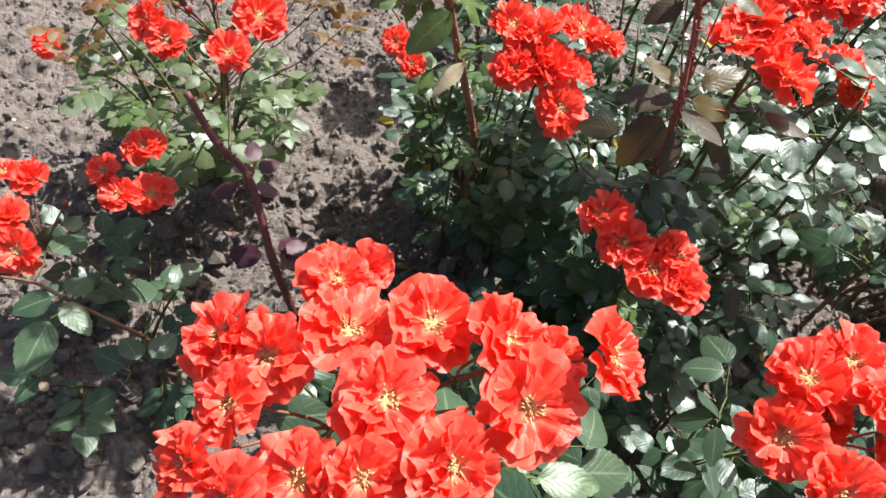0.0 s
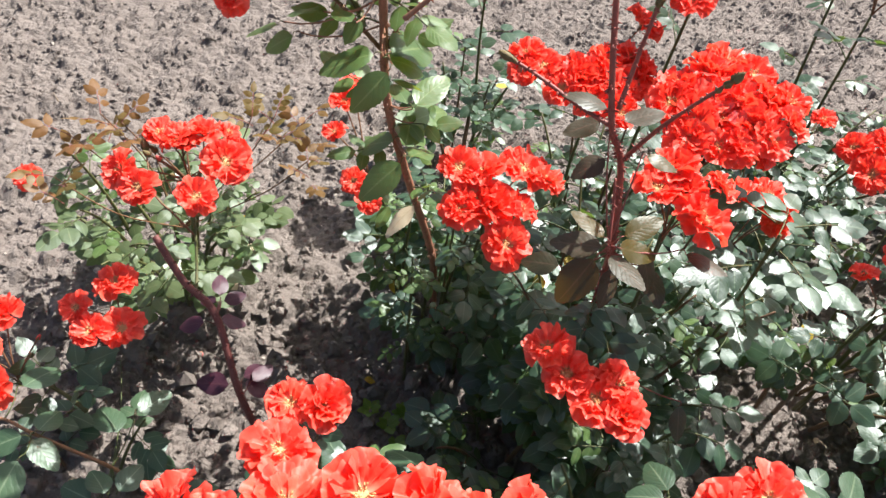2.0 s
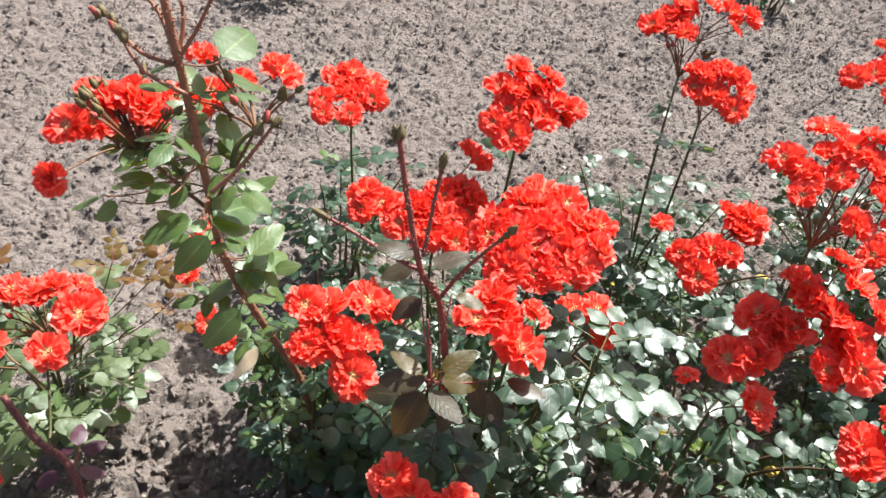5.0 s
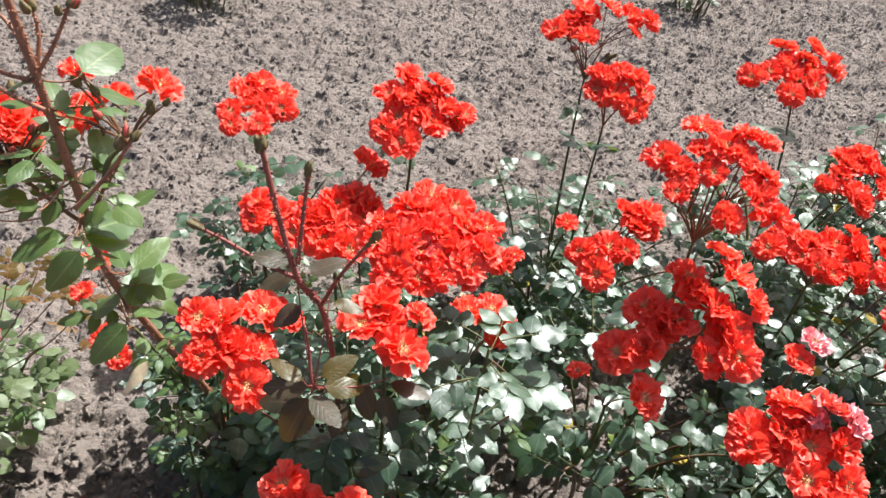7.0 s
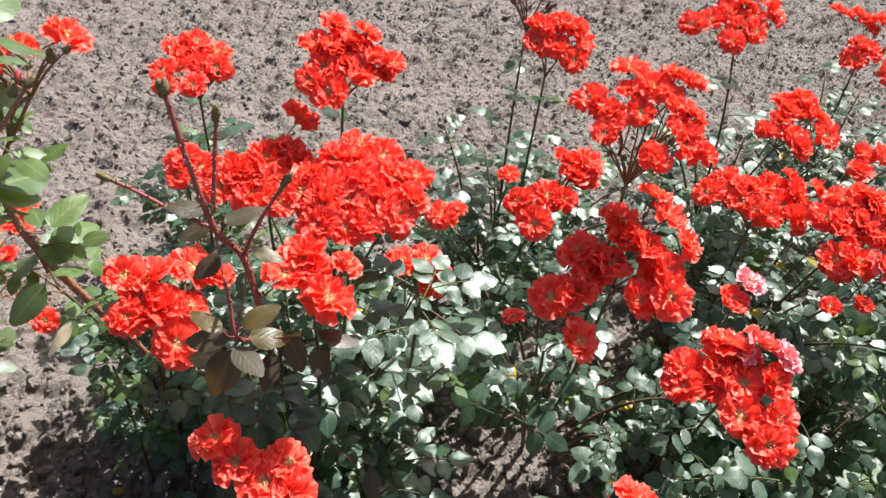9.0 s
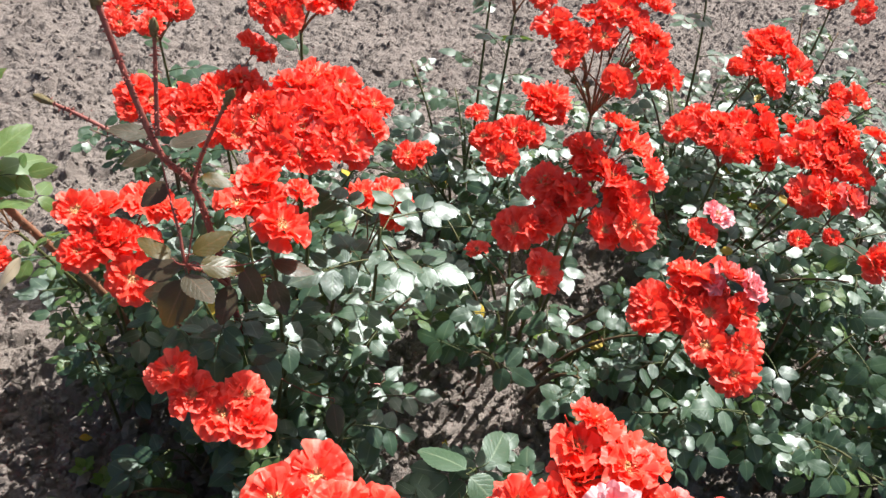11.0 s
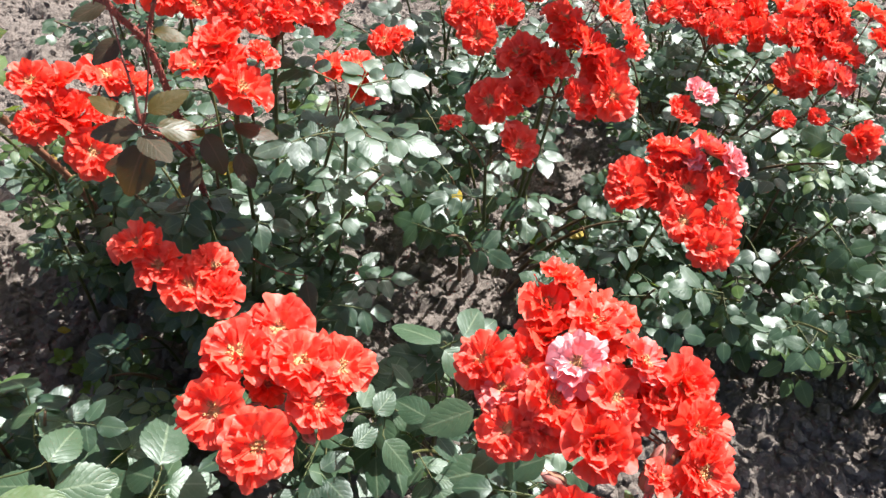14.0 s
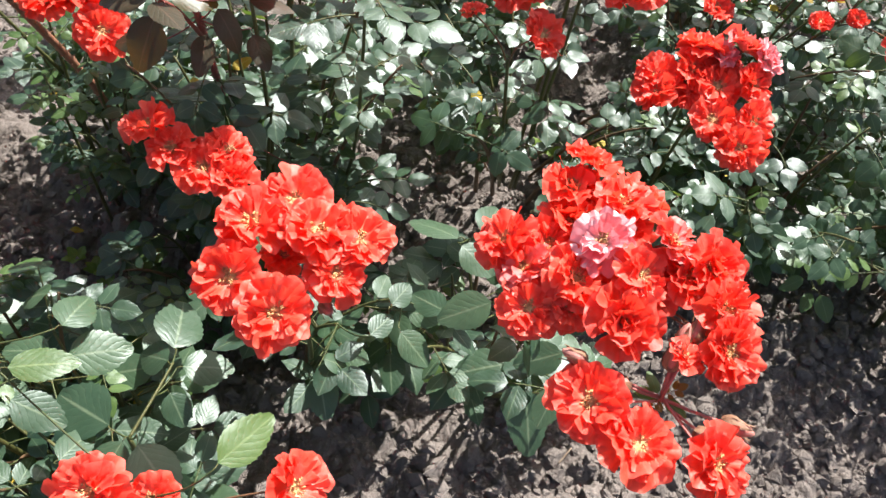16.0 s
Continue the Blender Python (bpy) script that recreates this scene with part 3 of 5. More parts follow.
def shoots(bush, base, count, reach, high, per=7, size=0.10, meshes=None, mats=(CANE, STALK), span=(0, 360), lean=(0, 0), yellow=0.022, face=(0.02, -0.1)):
    """Leafy canes that arch out of the base over a span of bearings."""
    base = Vector(base)
    for i in range(count):
        a = radians(span[0] + (span[1] - span[0]) * (i + rnd.uniform(0.15, 0.85)) / count)
        far = reach * math.sqrt(rnd.uniform(0.10, 1.0))
        end = base + Vector((math.cos(a) * far + lean[0], math.sin(a) * far + lean[1], high * rnd.uniform(0.55, 1.08)))
        if in_gap(end) or in_gap(base.lerp(end, 0.7)):
            continue
        root = base + Vector((math.cos(a), math.sin(a), 0)) * (0.018 + 0.020 * (i * 7 % 4))
        root.z = -0.01
        knee = root.lerp(end, 0.4) + Vector((0, 0, high * 0.32))
        line = arc(root, knee, end, 12)
        bm = bmesh.new()
        tube(bm, line, rnd.uniform(0.0030, 0.0048), 0.0016, 7)
        piece("cane", finish(bm, "cane", rnd.choice(mats)), bush)
        for k in range(per):
            t = 0.22 + 0.78 * (k + rnd.uniform(0, 0.8)) / per
            p = line[min(12, int(t * 12))].lerp(line[min(12, int(t * 12) + 1)], t * 12 % 1)
            b = a + (1 if k % 2 else -1) * rnd.uniform(0.5, 1.7)
            way = Vector((math.cos(b), math.sin(b), rnd.uniform(-0.20, 0.40)))
            up = Vector((face[0] + rnd.uniform(-0.38, 0.38), face[1] + rnd.uniform(-0.35, 0.35), 1))
            if in_gap(p + way.normalized() * size * 0.6):
                continue
            chance = rnd.random()
            # a few yellow and fresh leaves; the brighter fresh green also imitates backlit leaves
            pick = YELLOW if chance < yellow else FRESH if chance < yellow + 0.11 else (meshes or LEAVES)
            leaf_at(bush, pick, p, way, size * rnd.uniform(0.7, 1.15) * (0.40 if pick is YELLOW else 0.85 if pick is FRESH else 1.0), 0, up)


# ---- ground ----
def hashed(ix, iy, k):
    """Even random numbers in 0..1 for whole cells."""
    h = (ix.astype(np.int64) * 374761393 + iy.astype(np.int64) * 668265263 + k * 974634721) & 0x7FFFFFFF
    h = ((h ^ (h >> 13)) * 1274126177) & 0x7FFFFFFF
    return ((h ^ (h >> 16)) & 0xFFFF) / 65535.0


def smooth_noise(x, y, size, k):
    x, y = x / size, y / size
    ix, iy = np.floor(x), np.floor(y)
    fx, fy = x - ix, y - iy
    fx, fy = fx * fx * (3 - 2 * fx), fy * fy * (3 - 2 * fy)
    a, b = hashed(ix, iy, k), hashed(ix + 1, iy, k)
    c, d = hashed(ix, iy + 1, k), hashed(ix + 1, iy + 1, k)
    return (a * (1 - fx) + b * fx) * (1 - fy) + (c * (1 - fx) + d * fx) * fy - 0.5


def clods(x, y, size, k, share):
    """Rounded lumps of about that size, in a share of the cells."""
    wx, wy = x + smooth_noise(x, y, size * 0.6, k + 7) * size * 0.5, y + smooth_noise(x, y, size * 0.6, k + 8) * size * 0.5
    ix, iy = np.floor(wx / size), np.floor(wy / size)
    best = np.zeros_like(x)
    for dx in (-1, 0, 1):
        for dy in (-1, 0, 1):
            jx, jy = ix + dx, iy + dy
            cx, cy = (jx + hashed(jx, jy, k)) * size, (jy + hashed(jx, jy, k + 1)) * size
            rad = size * (0.28 + 0.42 * hashed(jx, jy, k + 2))
            there = hashed(jx, jy, k + 3) < share
            d2 = ((wx - cx) ** 2 + (wy - cy) ** 2) / rad ** 2
            best = np.maximum(best, np.where(there, np.maximum(0.0, 1 - d2) ** 0.8 * rad, 0.0))
    return best


def crumbs(x, y, size, k, gap=0.35):
    """Broken lumps side by side, each with its own height and slope, and clefts between them."""
    wx, wy = x + smooth_noise(x, y, size * 0.5, k + 7) * size * 0.7, y + smooth_noise(x, y, size * 0.5, k + 8) * size * 0.7
    ix, iy = np.floor(wx / size), np.floor(wy / size)
    near, next_near, top = np.full_like(x, 9.0), np.full_like(x, 9.0), np.zeros_like(x)
    for dx in (-1, 0, 1):
        for dy in (-1, 0, 1):
            jx, jy = ix + dx, iy + dy
            ox = wx / size - (jx + 0.1 + 0.8 * hashed(jx, jy, k))
            oy = wy / size - (jy + 0.1 + 0.8 * hashed(jx, jy, k + 1))
            d = np.hypot(ox, oy)
            h = hashed(jx, jy, k + 2) ** 1.6 + 0.55 * ox * (hashed(jx, jy, k + 3) - 0.5) + 0.55 * oy * (hashed(jx, jy, k + 4) - 0.5)
            closer = d < near
            next_near = np.where(closer, near, np.minimum(next_near, d))
            top = np.where(closer, h, top)
            near = np.where(closer, d, near)
    edge = np.clip((next_near - near) / gap, 0.0, 1.0)
    return top * size * edge * (2 - edge)


def height(x, y, grain=0.0):
    """The tilled soil's height. Lumps finer than the grain of the sheet are left out."""
    def fine(size):
        return np.clip(size / (1.5 * np.maximum(grain, 1e-6)) - 0.5, 0.0, 1.0)

    h = 0.030 * smooth_noise(x, y, 0.55, 1) * fine(0.55) + 0.022 * smooth_noise(x, y, 0.21, 2) * fine(0.21) + 0.012 * smooth_noise(x, y, 0.075, 3) * fine(0.075)
    patch = np.clip(0.75 + 1.3 * smooth_noise(x, y, 0.16, 9), 0.25, 1.25)
    h = h + 0.55 * clods(x, y, 0.055, 20, 0.36) * fine(0.05) + patch * 0.20 * crumbs(x, y, 0.036, 30, 0.5) * fine(0.036)
    h = h + 0.56 * clods(x, y, 0.028, 50, 0.6) * fine(0.021) + 0.55 * clods(x, y, 0.0150, 60, 0.5) * fine(0.0135)
    h = h + 0.20 * crumbs(x, y, 0.0092, 70, 0.7) * fine(0.0095) + 0.003 * smooth_noise(x, y, 0.006, 4) * fine(0.006)
    return h - 0.020


def bed_span(y):
    """Middle and half width of the closely tilled stretch."""
    at = [-0.4, 0.4, 1.0, 2.0, 3.7]
    return np.interp(y, at, [0.47, 0.50, 0.65, 1.05, 1.50]), np.interp(y, at, [1.0, 1.10, 1.42, 2.12, 2.75])


def ground_mesh():
    grow = np.cumsum(np.geomspace(0.004, 12, 44))
    s = np.concatenate([-1 - grow[::-1], np.linspace(-1, 1, 500), 1 + grow])
    back = np.cumsum(np.geomspace(0.006, 14, 40))
    mid_y = -0.15 + 3.95 * np.linspace(0, 1, 485) ** 1.15
    y = np.concatenate([mid_y[0] - back[::-1], mid_y, mid_y[-1] + np.cumsum(np.geomspace(0.012, 14, 40))])
    mid, half = bed_span(y)
    xx = mid[:, None] + s[None, :] * half[:, None]
    yy = np.repeat(y[:, None], len(s), 1)
    grain = np.maximum(np.gradient(s)[None, :] * half[:, None], np.gradient(y)[:, None])
    zz = height(xx, yy, grain)
    rows, cols = xx.shape
    me = bpy.data.meshes.new("ground")
    co = np.stack([xx, yy, zz], -1).reshape(-1, 3)
    i = (np.arange(rows - 1)[:, None] * cols + np.arange(cols - 1)[None, :]).ravel()
    quads = np.stack([i, i + 1, i + cols + 1, i + cols], -1)
    me.from_pydata(co, [], quads.tolist())
    me.materials.append(SOIL)
    me.polygons.foreach_set("use_smooth", [False] * len(me.polygons))
    return me


tagged(new("ground", ground_mesh()), "dry grey-brown tilled garden soil with crumbly clods", "soil", kind="structure")


def soil_z(x, y):
    return float(height(np.array([x]), np.array([y]))[0])


def lump_template(fineness):
    bm = bmesh.new()
    if fineness:
        bmesh.ops.create_icosphere(bm, subdivisions=fineness, radius=1.0)
    else:
        ring = [bm.verts.new((math.cos(a), math.sin(a), -0.3)) for a in (0.0, 1.3, 2.6, 3.8, 5.1)]
        top = [bm.verts.new(c) for c in ((0.5, 0.1, 0.75), (-0.4, 0.45, 0.7), (-0.2, -0.5, 0.8))]
        bm.faces.new(top)
        for a, b, c in ((0, 1, 0), (1, 2, 1), (2, 3, 1), (3, 4, 2), (4, 0, 0)):
            bm.faces.new((ring[a], ring[b], top[c]))
        for a, b, c in ((1, 1, 0), (3, 2, 1), (4, 0, 2)):
            bm.faces.new((ring[a], top[b], top[c]))
        bm.verts.index_update()
    bm.verts.ensure_lookup_table()
    co = np.array([v.co for v in bm.verts])
    tri = np.array([[v.index for v in f.verts] for f in bm.faces])
    bm.free()
    return co, tri


def scatter(name, count, sizes, mat, label, category, seed, fineness=1, spread=2.2, where=None, proud=0.0):
    """Loose lumps of soil or stone on the ground, one joined sheet of stuff."""
    g = np.random.default_rng(seed)
    co, tri = lump_template(fineness)
    y = -0.15 + 3.95 * g.random(count) ** 1.2
    mid, half = bed_span(y)
    x = mid + (g.random(count) * 2 - 1) * half
    if where:
        x, y = where(count, seed)
        count = len(x)
    r = sizes[0] * (sizes[1] / sizes[0]) ** (g.random(count) ** spread)
    z = height(x, y, 0.006) + r * (0.45 * g.random(count) - 0.05 + proud)
    dent = 1 + 0.26 * g.normal(size=(count, len(co)))
    q = co[None] * np.clip(dent, 0.45, 1.6)[:, :, None] * (r[:, None] * (0.7 + 0.6 * g.random((count, 3))) * np.array([1.0, 1.0, 0.85]))[:, None, :]
    a = g.random(count) * 6.3
    c, sn = np.cos(a)[:, None], np.sin(a)[:, None]
    q = np.stack([q[..., 0] * c - q[..., 1] * sn + x[:, None], q[..., 0] * sn + q[..., 1] * c + y[:, None], q[..., 2] + z[:, None]], -1)
    fac = (tri[None] + np.arange(count)[:, None, None] * len(co)).reshape(-1, 3)
    me = bpy.data.meshes.new(name)
    me.from_pydata(q.reshape(-1, 3), [], fac.tolist())
    me.materials.append(mat)
    return tagged(new(name, me), label, category, kind="stuff")


scatter("soil_crumbs", 31000, (0.0038, 0.0090), CLOD, "fine angular crumbs of dry grey soil", "soil crumbs", 5, 0, 1.5)
def scatter_field(count, seed):
    """Clods of the open field round the tilled stretch, thinning outwards."""
    g = np.random.default_rng(seed)
    a, far = g.random(count * 2) * math.tau, 1.2 + 5.5 * g.random(count * 2) ** 0.9
    x, y = 0.9 + far * np.cos(a), 1.6 + far * np.sin(a)
    mid, half = bed_span(y)
    out = (np.abs(x - mid) > half) | (y < -0.15) | (y > 3.75)
    return x[out][:count], y[out][:count]


scatter("field_clods", 19000, (0.012, 0.036), CLOD, "loose dry clods on the open soil round the bed", "soil clods", 8, 0, 1.6, scatter_field)
scatter("soil_clods", 1100, (0.006, 0.015), CLOD, "loose crumbly clods of dry grey soil", "soil clods", 7, 1, 2.0)
def scatter_near(count, seed):
    """Clods of the soil between and before the bushes."""
    g = np.random.default_rng(seed)
    return -0.8 + 2.5 * g.random(count), -0.12 + 1.05 * g.random(count) ** 1.4


scatter("soil_lumps", 4200, (0.0060, 0.0165), CLOD, "rounded lumps of dry soil between the rose bushes", "soil clods", 9, 1, 1.6, scatter_near, 0.30)
scatter("pebbles", 260, (0.002, 0.006), STONE, "small pale pebbles lying on the soil", "pebbles", 6, 2)


# ---- rose bushes ----
base = (0.06, 0.36, 0.0)
bush = thing("rose_bush", base, "rose bush with a large head of vermilion blooms", "rose bush", "rose bushes in the bed")
shoots(bush, base, 5, 0.10, 0.30, 5, 0.10)
shoots(bush, base, 3, 0.14, 0.28, 5, 0.10, span=(200, 320), lean=(-0.02, -0.06))
# shoots added under the bloom head, mostly hidden, to shade the soil at left
shoots(bush, base, 4, 0.10, 0.33, 5, 0.095, span=(90, 200), lean=(-0.04, 0.03))
truss(bush, base, [(-0.091, 0.252, 0.623, 0.050), (-0.060, 0.233, 0.632, 0.049), (-0.080, 0.206, 0.625, 0.039), (-0.099, 0.174, 0.622, 0.037),
    (-0.022, 0.297, 0.622, 0.046), (-0.012, 0.254, 0.633, 0.056), (0.037, 0.252, 0.642, 0.055), (0.085, 0.240, 0.645, 0.053),
    (0.143, 0.228, 0.648, 0.049), (0.011, 0.205, 0.637, 0.057), (0.092, 0.198, 0.638, 0.059), (0.049, 0.167, 0.631, 0.056),
    (-0.002, 0.162, 0.628, 0.045), (-0.037, 0.163, 0.625, 0.049), (-0.074, 0.151, 0.622, 0.044)], buds=4, fill=0.07)
truss(bush, base, [(-0.002, 0.491, 0.362, 0.055), (-0.042, 0.494, 0.364, 0.052)])

base = (0.40, 0.43, 0.0)
bush = thing("rose_bush", base, "rose bush with a round head of vermilion blooms and large leaves", "rose bush", "rose bushes in the bed")
shoots(bush, base, 7, 0.14, 0.26, 4, 0.112, BROAD, lean=(0.03, 0.04), face=(-0.3, -0.35))
truss(bush, base, [(0.337, 0.275, 0.54, 0.06), (0.377, 0.287, 0.545, 0.056), (0.389, 0.247, 0.552, 0.06), (0.422, 0.237, 0.541, 0.05),
    (0.31, 0.232, 0.525, 0.058), (0.343, 0.188, 0.526, 0.064), (0.397, 0.212, 0.53, 0.049), (0.359, 0.252, 0.515, 0.034)], hub=(0.369, 0.259, 0.462), fill=0, stem=PINK_STALK)
buds_on(bush, (0.369, 0.259, 0.462), [(0.382, 0.224, 0.5), (0.383, 0.21, 0.49), (0.359, 0.229, 0.48)], 0.021)

base = (0.64, 0.34, 0.0)
bush = thing("rose_bush", base, "low rose bush with a crowded head of red and bleached blooms", "rose bush", "rose bushes in the bed")
shoots(bush, base, 8, 0.16, 0.28, 4, 0.116, BROAD, lean=(0.01, 0.01), face=(-0.2, -0.3))
truss(bush, base, [(0.662, 0.283, 0.541, 0.050), (0.636, 0.266, 0.529, 0.055), (0.687, 0.239, 0.533, 0.060), (0.623, 0.238, 0.518, 0.057),
    (0.553, 0.233, 0.511, 0.053), (0.591, 0.215, 0.514, 0.050), (0.561, 0.201, 0.508, 0.049, "f"),
    (0.600, 0.170, 0.515, 0.061), (0.661, 0.148, 0.531, 0.060), (0.715, 0.142, 0.541, 0.055),
    (0.692, 0.139, 0.536, 0.053), (0.707, 0.100, 0.535, 0.053), (0.618, 0.115, 0.525, 0.074), (0.552, 0.161, 0.502, 0.053), (0.672, 0.215, 0.522, 0.050),
    (0.584, 0.146, 0.512, 0.045), (0.694, 0.064, 0.527, 0.061),
    (0.62, 0.183, 0.552, 0.052, "p"), (0.68, 0.164, 0.56, 0.046, "f"), (0.643, 0.143, 0.548, 0.05), (0.594, 0.165, 0.53, 0.056), (0.664, 0.225, 0.548, 0.054), (0.692, 0.066, 0.53, 0.056)], fill=0.05)
truss(bush, base, [(0.573, 0.069, 0.495, 0.068), (0.601, 0.025, 0.493, 0.064), (0.657, 0.075, 0.523, 0.030),
    (0.653, -0.009, 0.498, 0.056)], hub=(0.643, 0.063, 0.476), leaves=2, fill=0, stem=PINK_STALK)
buds_on(bush, (0.643, 0.063, 0.476), [(0.675, 0.026, 0.49), (0.658, 0.029, 0.478), (0.583, 0.101, 0.498), (0.614, 0.075, 0.488), (0.661, 0.088, 0.512), (0.648, 0.075, 0.503), (0.67, 0.089, 0.515), (0.657, 0.018, 0.47)])
for k in range(5):
    leaf_at(bush, TIPS if k % 2 else FRESH_BIG, (0.643, 0.063, 0.476), Vector((math.cos(k * 1.3 + 2.4), math.sin(k * 1.3 + 2.4), 0.5)), 0.026, rnd.uniform(-20, 20))

base = (0.17, 0.20, 0.0)
bush = thing("rose_bush", base, "rose bush with big green leaves and a few red blooms", "rose bush", "rose bushes in the bed")
shoots(bush, base, 6, 0.14, 0.24, 4, 0.125, BROAD, lean=(-0.05, 0.06), mats=(STALK,))
shoots(bush, (0.09, 0.40, 0.0), 6, 0.10, 0.27, 5, 0.115, BROAD, mats=(STALK,))
shoots(bush, (0.17, 0.42, 0.0), 4, 0.08, 0.12, 5, 0.08, FRESH, mats=(STALK,))
truss(bush, base, [(0.171, 0.130, 0.406, 0.060), (0.219, 0.111, 0.404, 0.044), (0.337, 0.090, 0.402, 0.062)])

base = (0.38, 0.68, 0.0)
bush = thing("rose_bush", base, "dense rose bush with massed red blooms and a thorny red cane", "rose bush", "rose bushes in the bed")
shoots(bush, base, 16, 0.24, 0.40, 9, 0.10, lean=(0.04, 0.01))
shoots(bush, (0.27, 0.60, 0.0), 7, 0.13, 0.17, 6, 0.10, lean=(-0.03, -0.03))
shoots(bush, (0.41, 0.56, 0.0), 5, 0.09, 0.36, 6, 0.105, face=(0.35, -0.3), mats=(STALK,))
truss(bush, base, [(0.248, 0.525, 0.434, 0.055), (0.269, 0.495, 0.423, 0.052), (0.300, 0.468, 0.413, 0.061), (0.331, 0.484, 0.419, 0.054), (0.331, 0.449, 0.406, 0.049)])
truss(bush, base, [(0.441, 0.768, 0.654, 0.053), (0.473, 0.793, 0.657, 0.057), (0.501, 0.771, 0.652, 0.053), (0.402, 0.753, 0.648, 0.054),
    (0.429, 0.724, 0.646, 0.057), (0.471, 0.721, 0.644, 0.058), (0.510, 0.731, 0.645, 0.051), (0.535, 0.728, 0.644, 0.044),
    (0.383, 0.720, 0.639, 0.053), (0.401, 0.688, 0.632, 0.059), (0.437, 0.698, 0.638, 0.056, "f"), (0.471, 0.685, 0.635, 0.053),
    (0.496, 0.671, 0.631, 0.049), (0.393, 0.671, 0.626, 0.048), (0.429, 0.660, 0.625, 0.045), (0.460, 0.750, 0.651, 0.051),
    (0.411, 0.716, 0.642, 0.049), (0.487, 0.707, 0.640, 0.050), (0.523, 0.690, 0.636, 0.040), (0.454, 0.662, 0.628, 0.043)], leaves=4, fill=0.1)
truss(bush, base, [(0.371, 0.637, 0.613, 0.052), (0.348, 0.611, 0.606, 0.049), (0.380, 0.610, 0.604, 0.046), (0.423, 0.611, 0.609, 0.037), (0.393, 0.572, 0.597, 0.059)])
truss(bush, base, [(0.519, 0.707, 0.517, 0.046), (0.552, 0.704, 0.520, 0.049), (0.566, 0.681, 0.514, 0.036), (0.553, 0.665, 0.507, 0.039)])

base = (0.20, 0.98, 0.0)
bush = thing("rose_bush", base, "rose bush with a tall leaning cane and clusters of red blooms", "rose bush", "rose bushes in the bed")
shoots(bush, base, 12, 0.16, 0.28, 9, 0.078, lean=(0.045, 0))
shoots(bush, (0.155, 0.84, 0.0), 6, 0.10, 0.30, 7, 0.085, mats=(STALK,))
shoots(bush, (0.150, 0.82, 0.0), 4, 0.08, 0.40, 6, 0.080, FRESH, mats=(STALK,))
truss(bush, base, [(0.156, 0.744, 0.512, 0.051), (0.183, 0.744, 0.510, 0.074), (0.174, 0.712, 0.494, 0.065), (0.198, 0.701, 0.487, 0.066),
    (0.157, 0.693, 0.486, 0.050), (0.214, 0.656, 0.463, 0.059), (0.242, 0.750, 0.509, 0.060), (0.271, 0.738, 0.502, 0.045),
    (0.236, 0.702, 0.485, 0.041)], fill=0)
truss(bush, base, [(0.020, 0.923, 0.507, 0.035), (0.009, 0.898, 0.495, 0.039), (-0.005, 0.853, 0.474, 0.031), (0.023, 0.787, 0.444, 0.036), (0.044, 0.760, 0.431, 0.031)])
truss(bush, (0.030, 0.736, 0.700), [(-0.088, 0.762, 0.771, 0.046), (-0.065, 0.809, 0.788, 0.036), (-0.041, 0.801, 0.782, 0.044),
    (-0.016, 0.802, 0.780, 0.048), (-0.094, 0.697, 0.745, 0.032),
    (-0.009, 0.786, 0.772, 0.037)], buds=22, hub=(-0.02, 0.775, 0.722), leaves=7, meshes=FRESH, size=0.08, fill=0.5, bud_reach=0.075)
truss(bush, (0.080, 0.736, 0.725), [(0.046, 0.873, 0.802, 0.036), (0.058, 0.824, 0.780, 0.032), (0.139, 0.866, 0.788, 0.052),
    (0.043, 0.802, 0.773, 0.030), (0.019, 0.810, 0.779, 0.030), (0.089, 0.844, 0.785, 0.033)], buds=7, hub=(0.107, 0.752, 0.768), leaves=0, fill=0.2, bud_reach=0.07)

base = (0.45, 1.02, 0.0)
bush = thing("rose_bush", base, "rose bush with upright stems of red blooms", "rose bush", "rose bushes in the bed")
shoots(bush, base, 13, 0.22, 0.34, 8, 0.085)
truss(bush, base, [(0.314, 0.836, 0.591, 0.054), (0.355, 0.861, 0.600, 0.064), (0.326, 0.808, 0.579, 0.054), (0.388, 0.876, 0.606, 0.044),
    (0.361, 0.817, 0.582, 0.051), (0.386, 0.834, 0.589, 0.048), (0.413, 0.924, 0.625, 0.054), (0.243, 0.869, 0.605, 0.046),
    (0.234, 0.842, 0.595, 0.040), (0.262, 0.853, 0.598, 0.046), (0.286, 0.821, 0.585, 0.046), (0.340, 0.834, 0.590, 0.048),
    (0.298, 0.846, 0.595, 0.043), (0.401, 0.852, 0.596, 0.044), (0.363, 0.791, 0.572, 0.046)], fill=0.15)
truss(bush, base, [(0.468, 0.966, 0.748, 0.042), (0.514, 0.950, 0.743, 0.042), (0.437, 0.943, 0.731, 0.046), (0.470, 0.937, 0.730, 0.041),
    (0.494, 0.939, 0.734, 0.042), (0.518, 0.918, 0.723, 0.040), (0.443, 0.909, 0.711, 0.047), (0.474, 0.908, 0.713, 0.040),
    (0.495, 0.900, 0.710, 0.052), (0.543, 0.903, 0.717, 0.034), (0.420, 0.895, 0.700, 0.039), (0.443, 0.876, 0.691, 0.050)], buds=4, leaves=7)

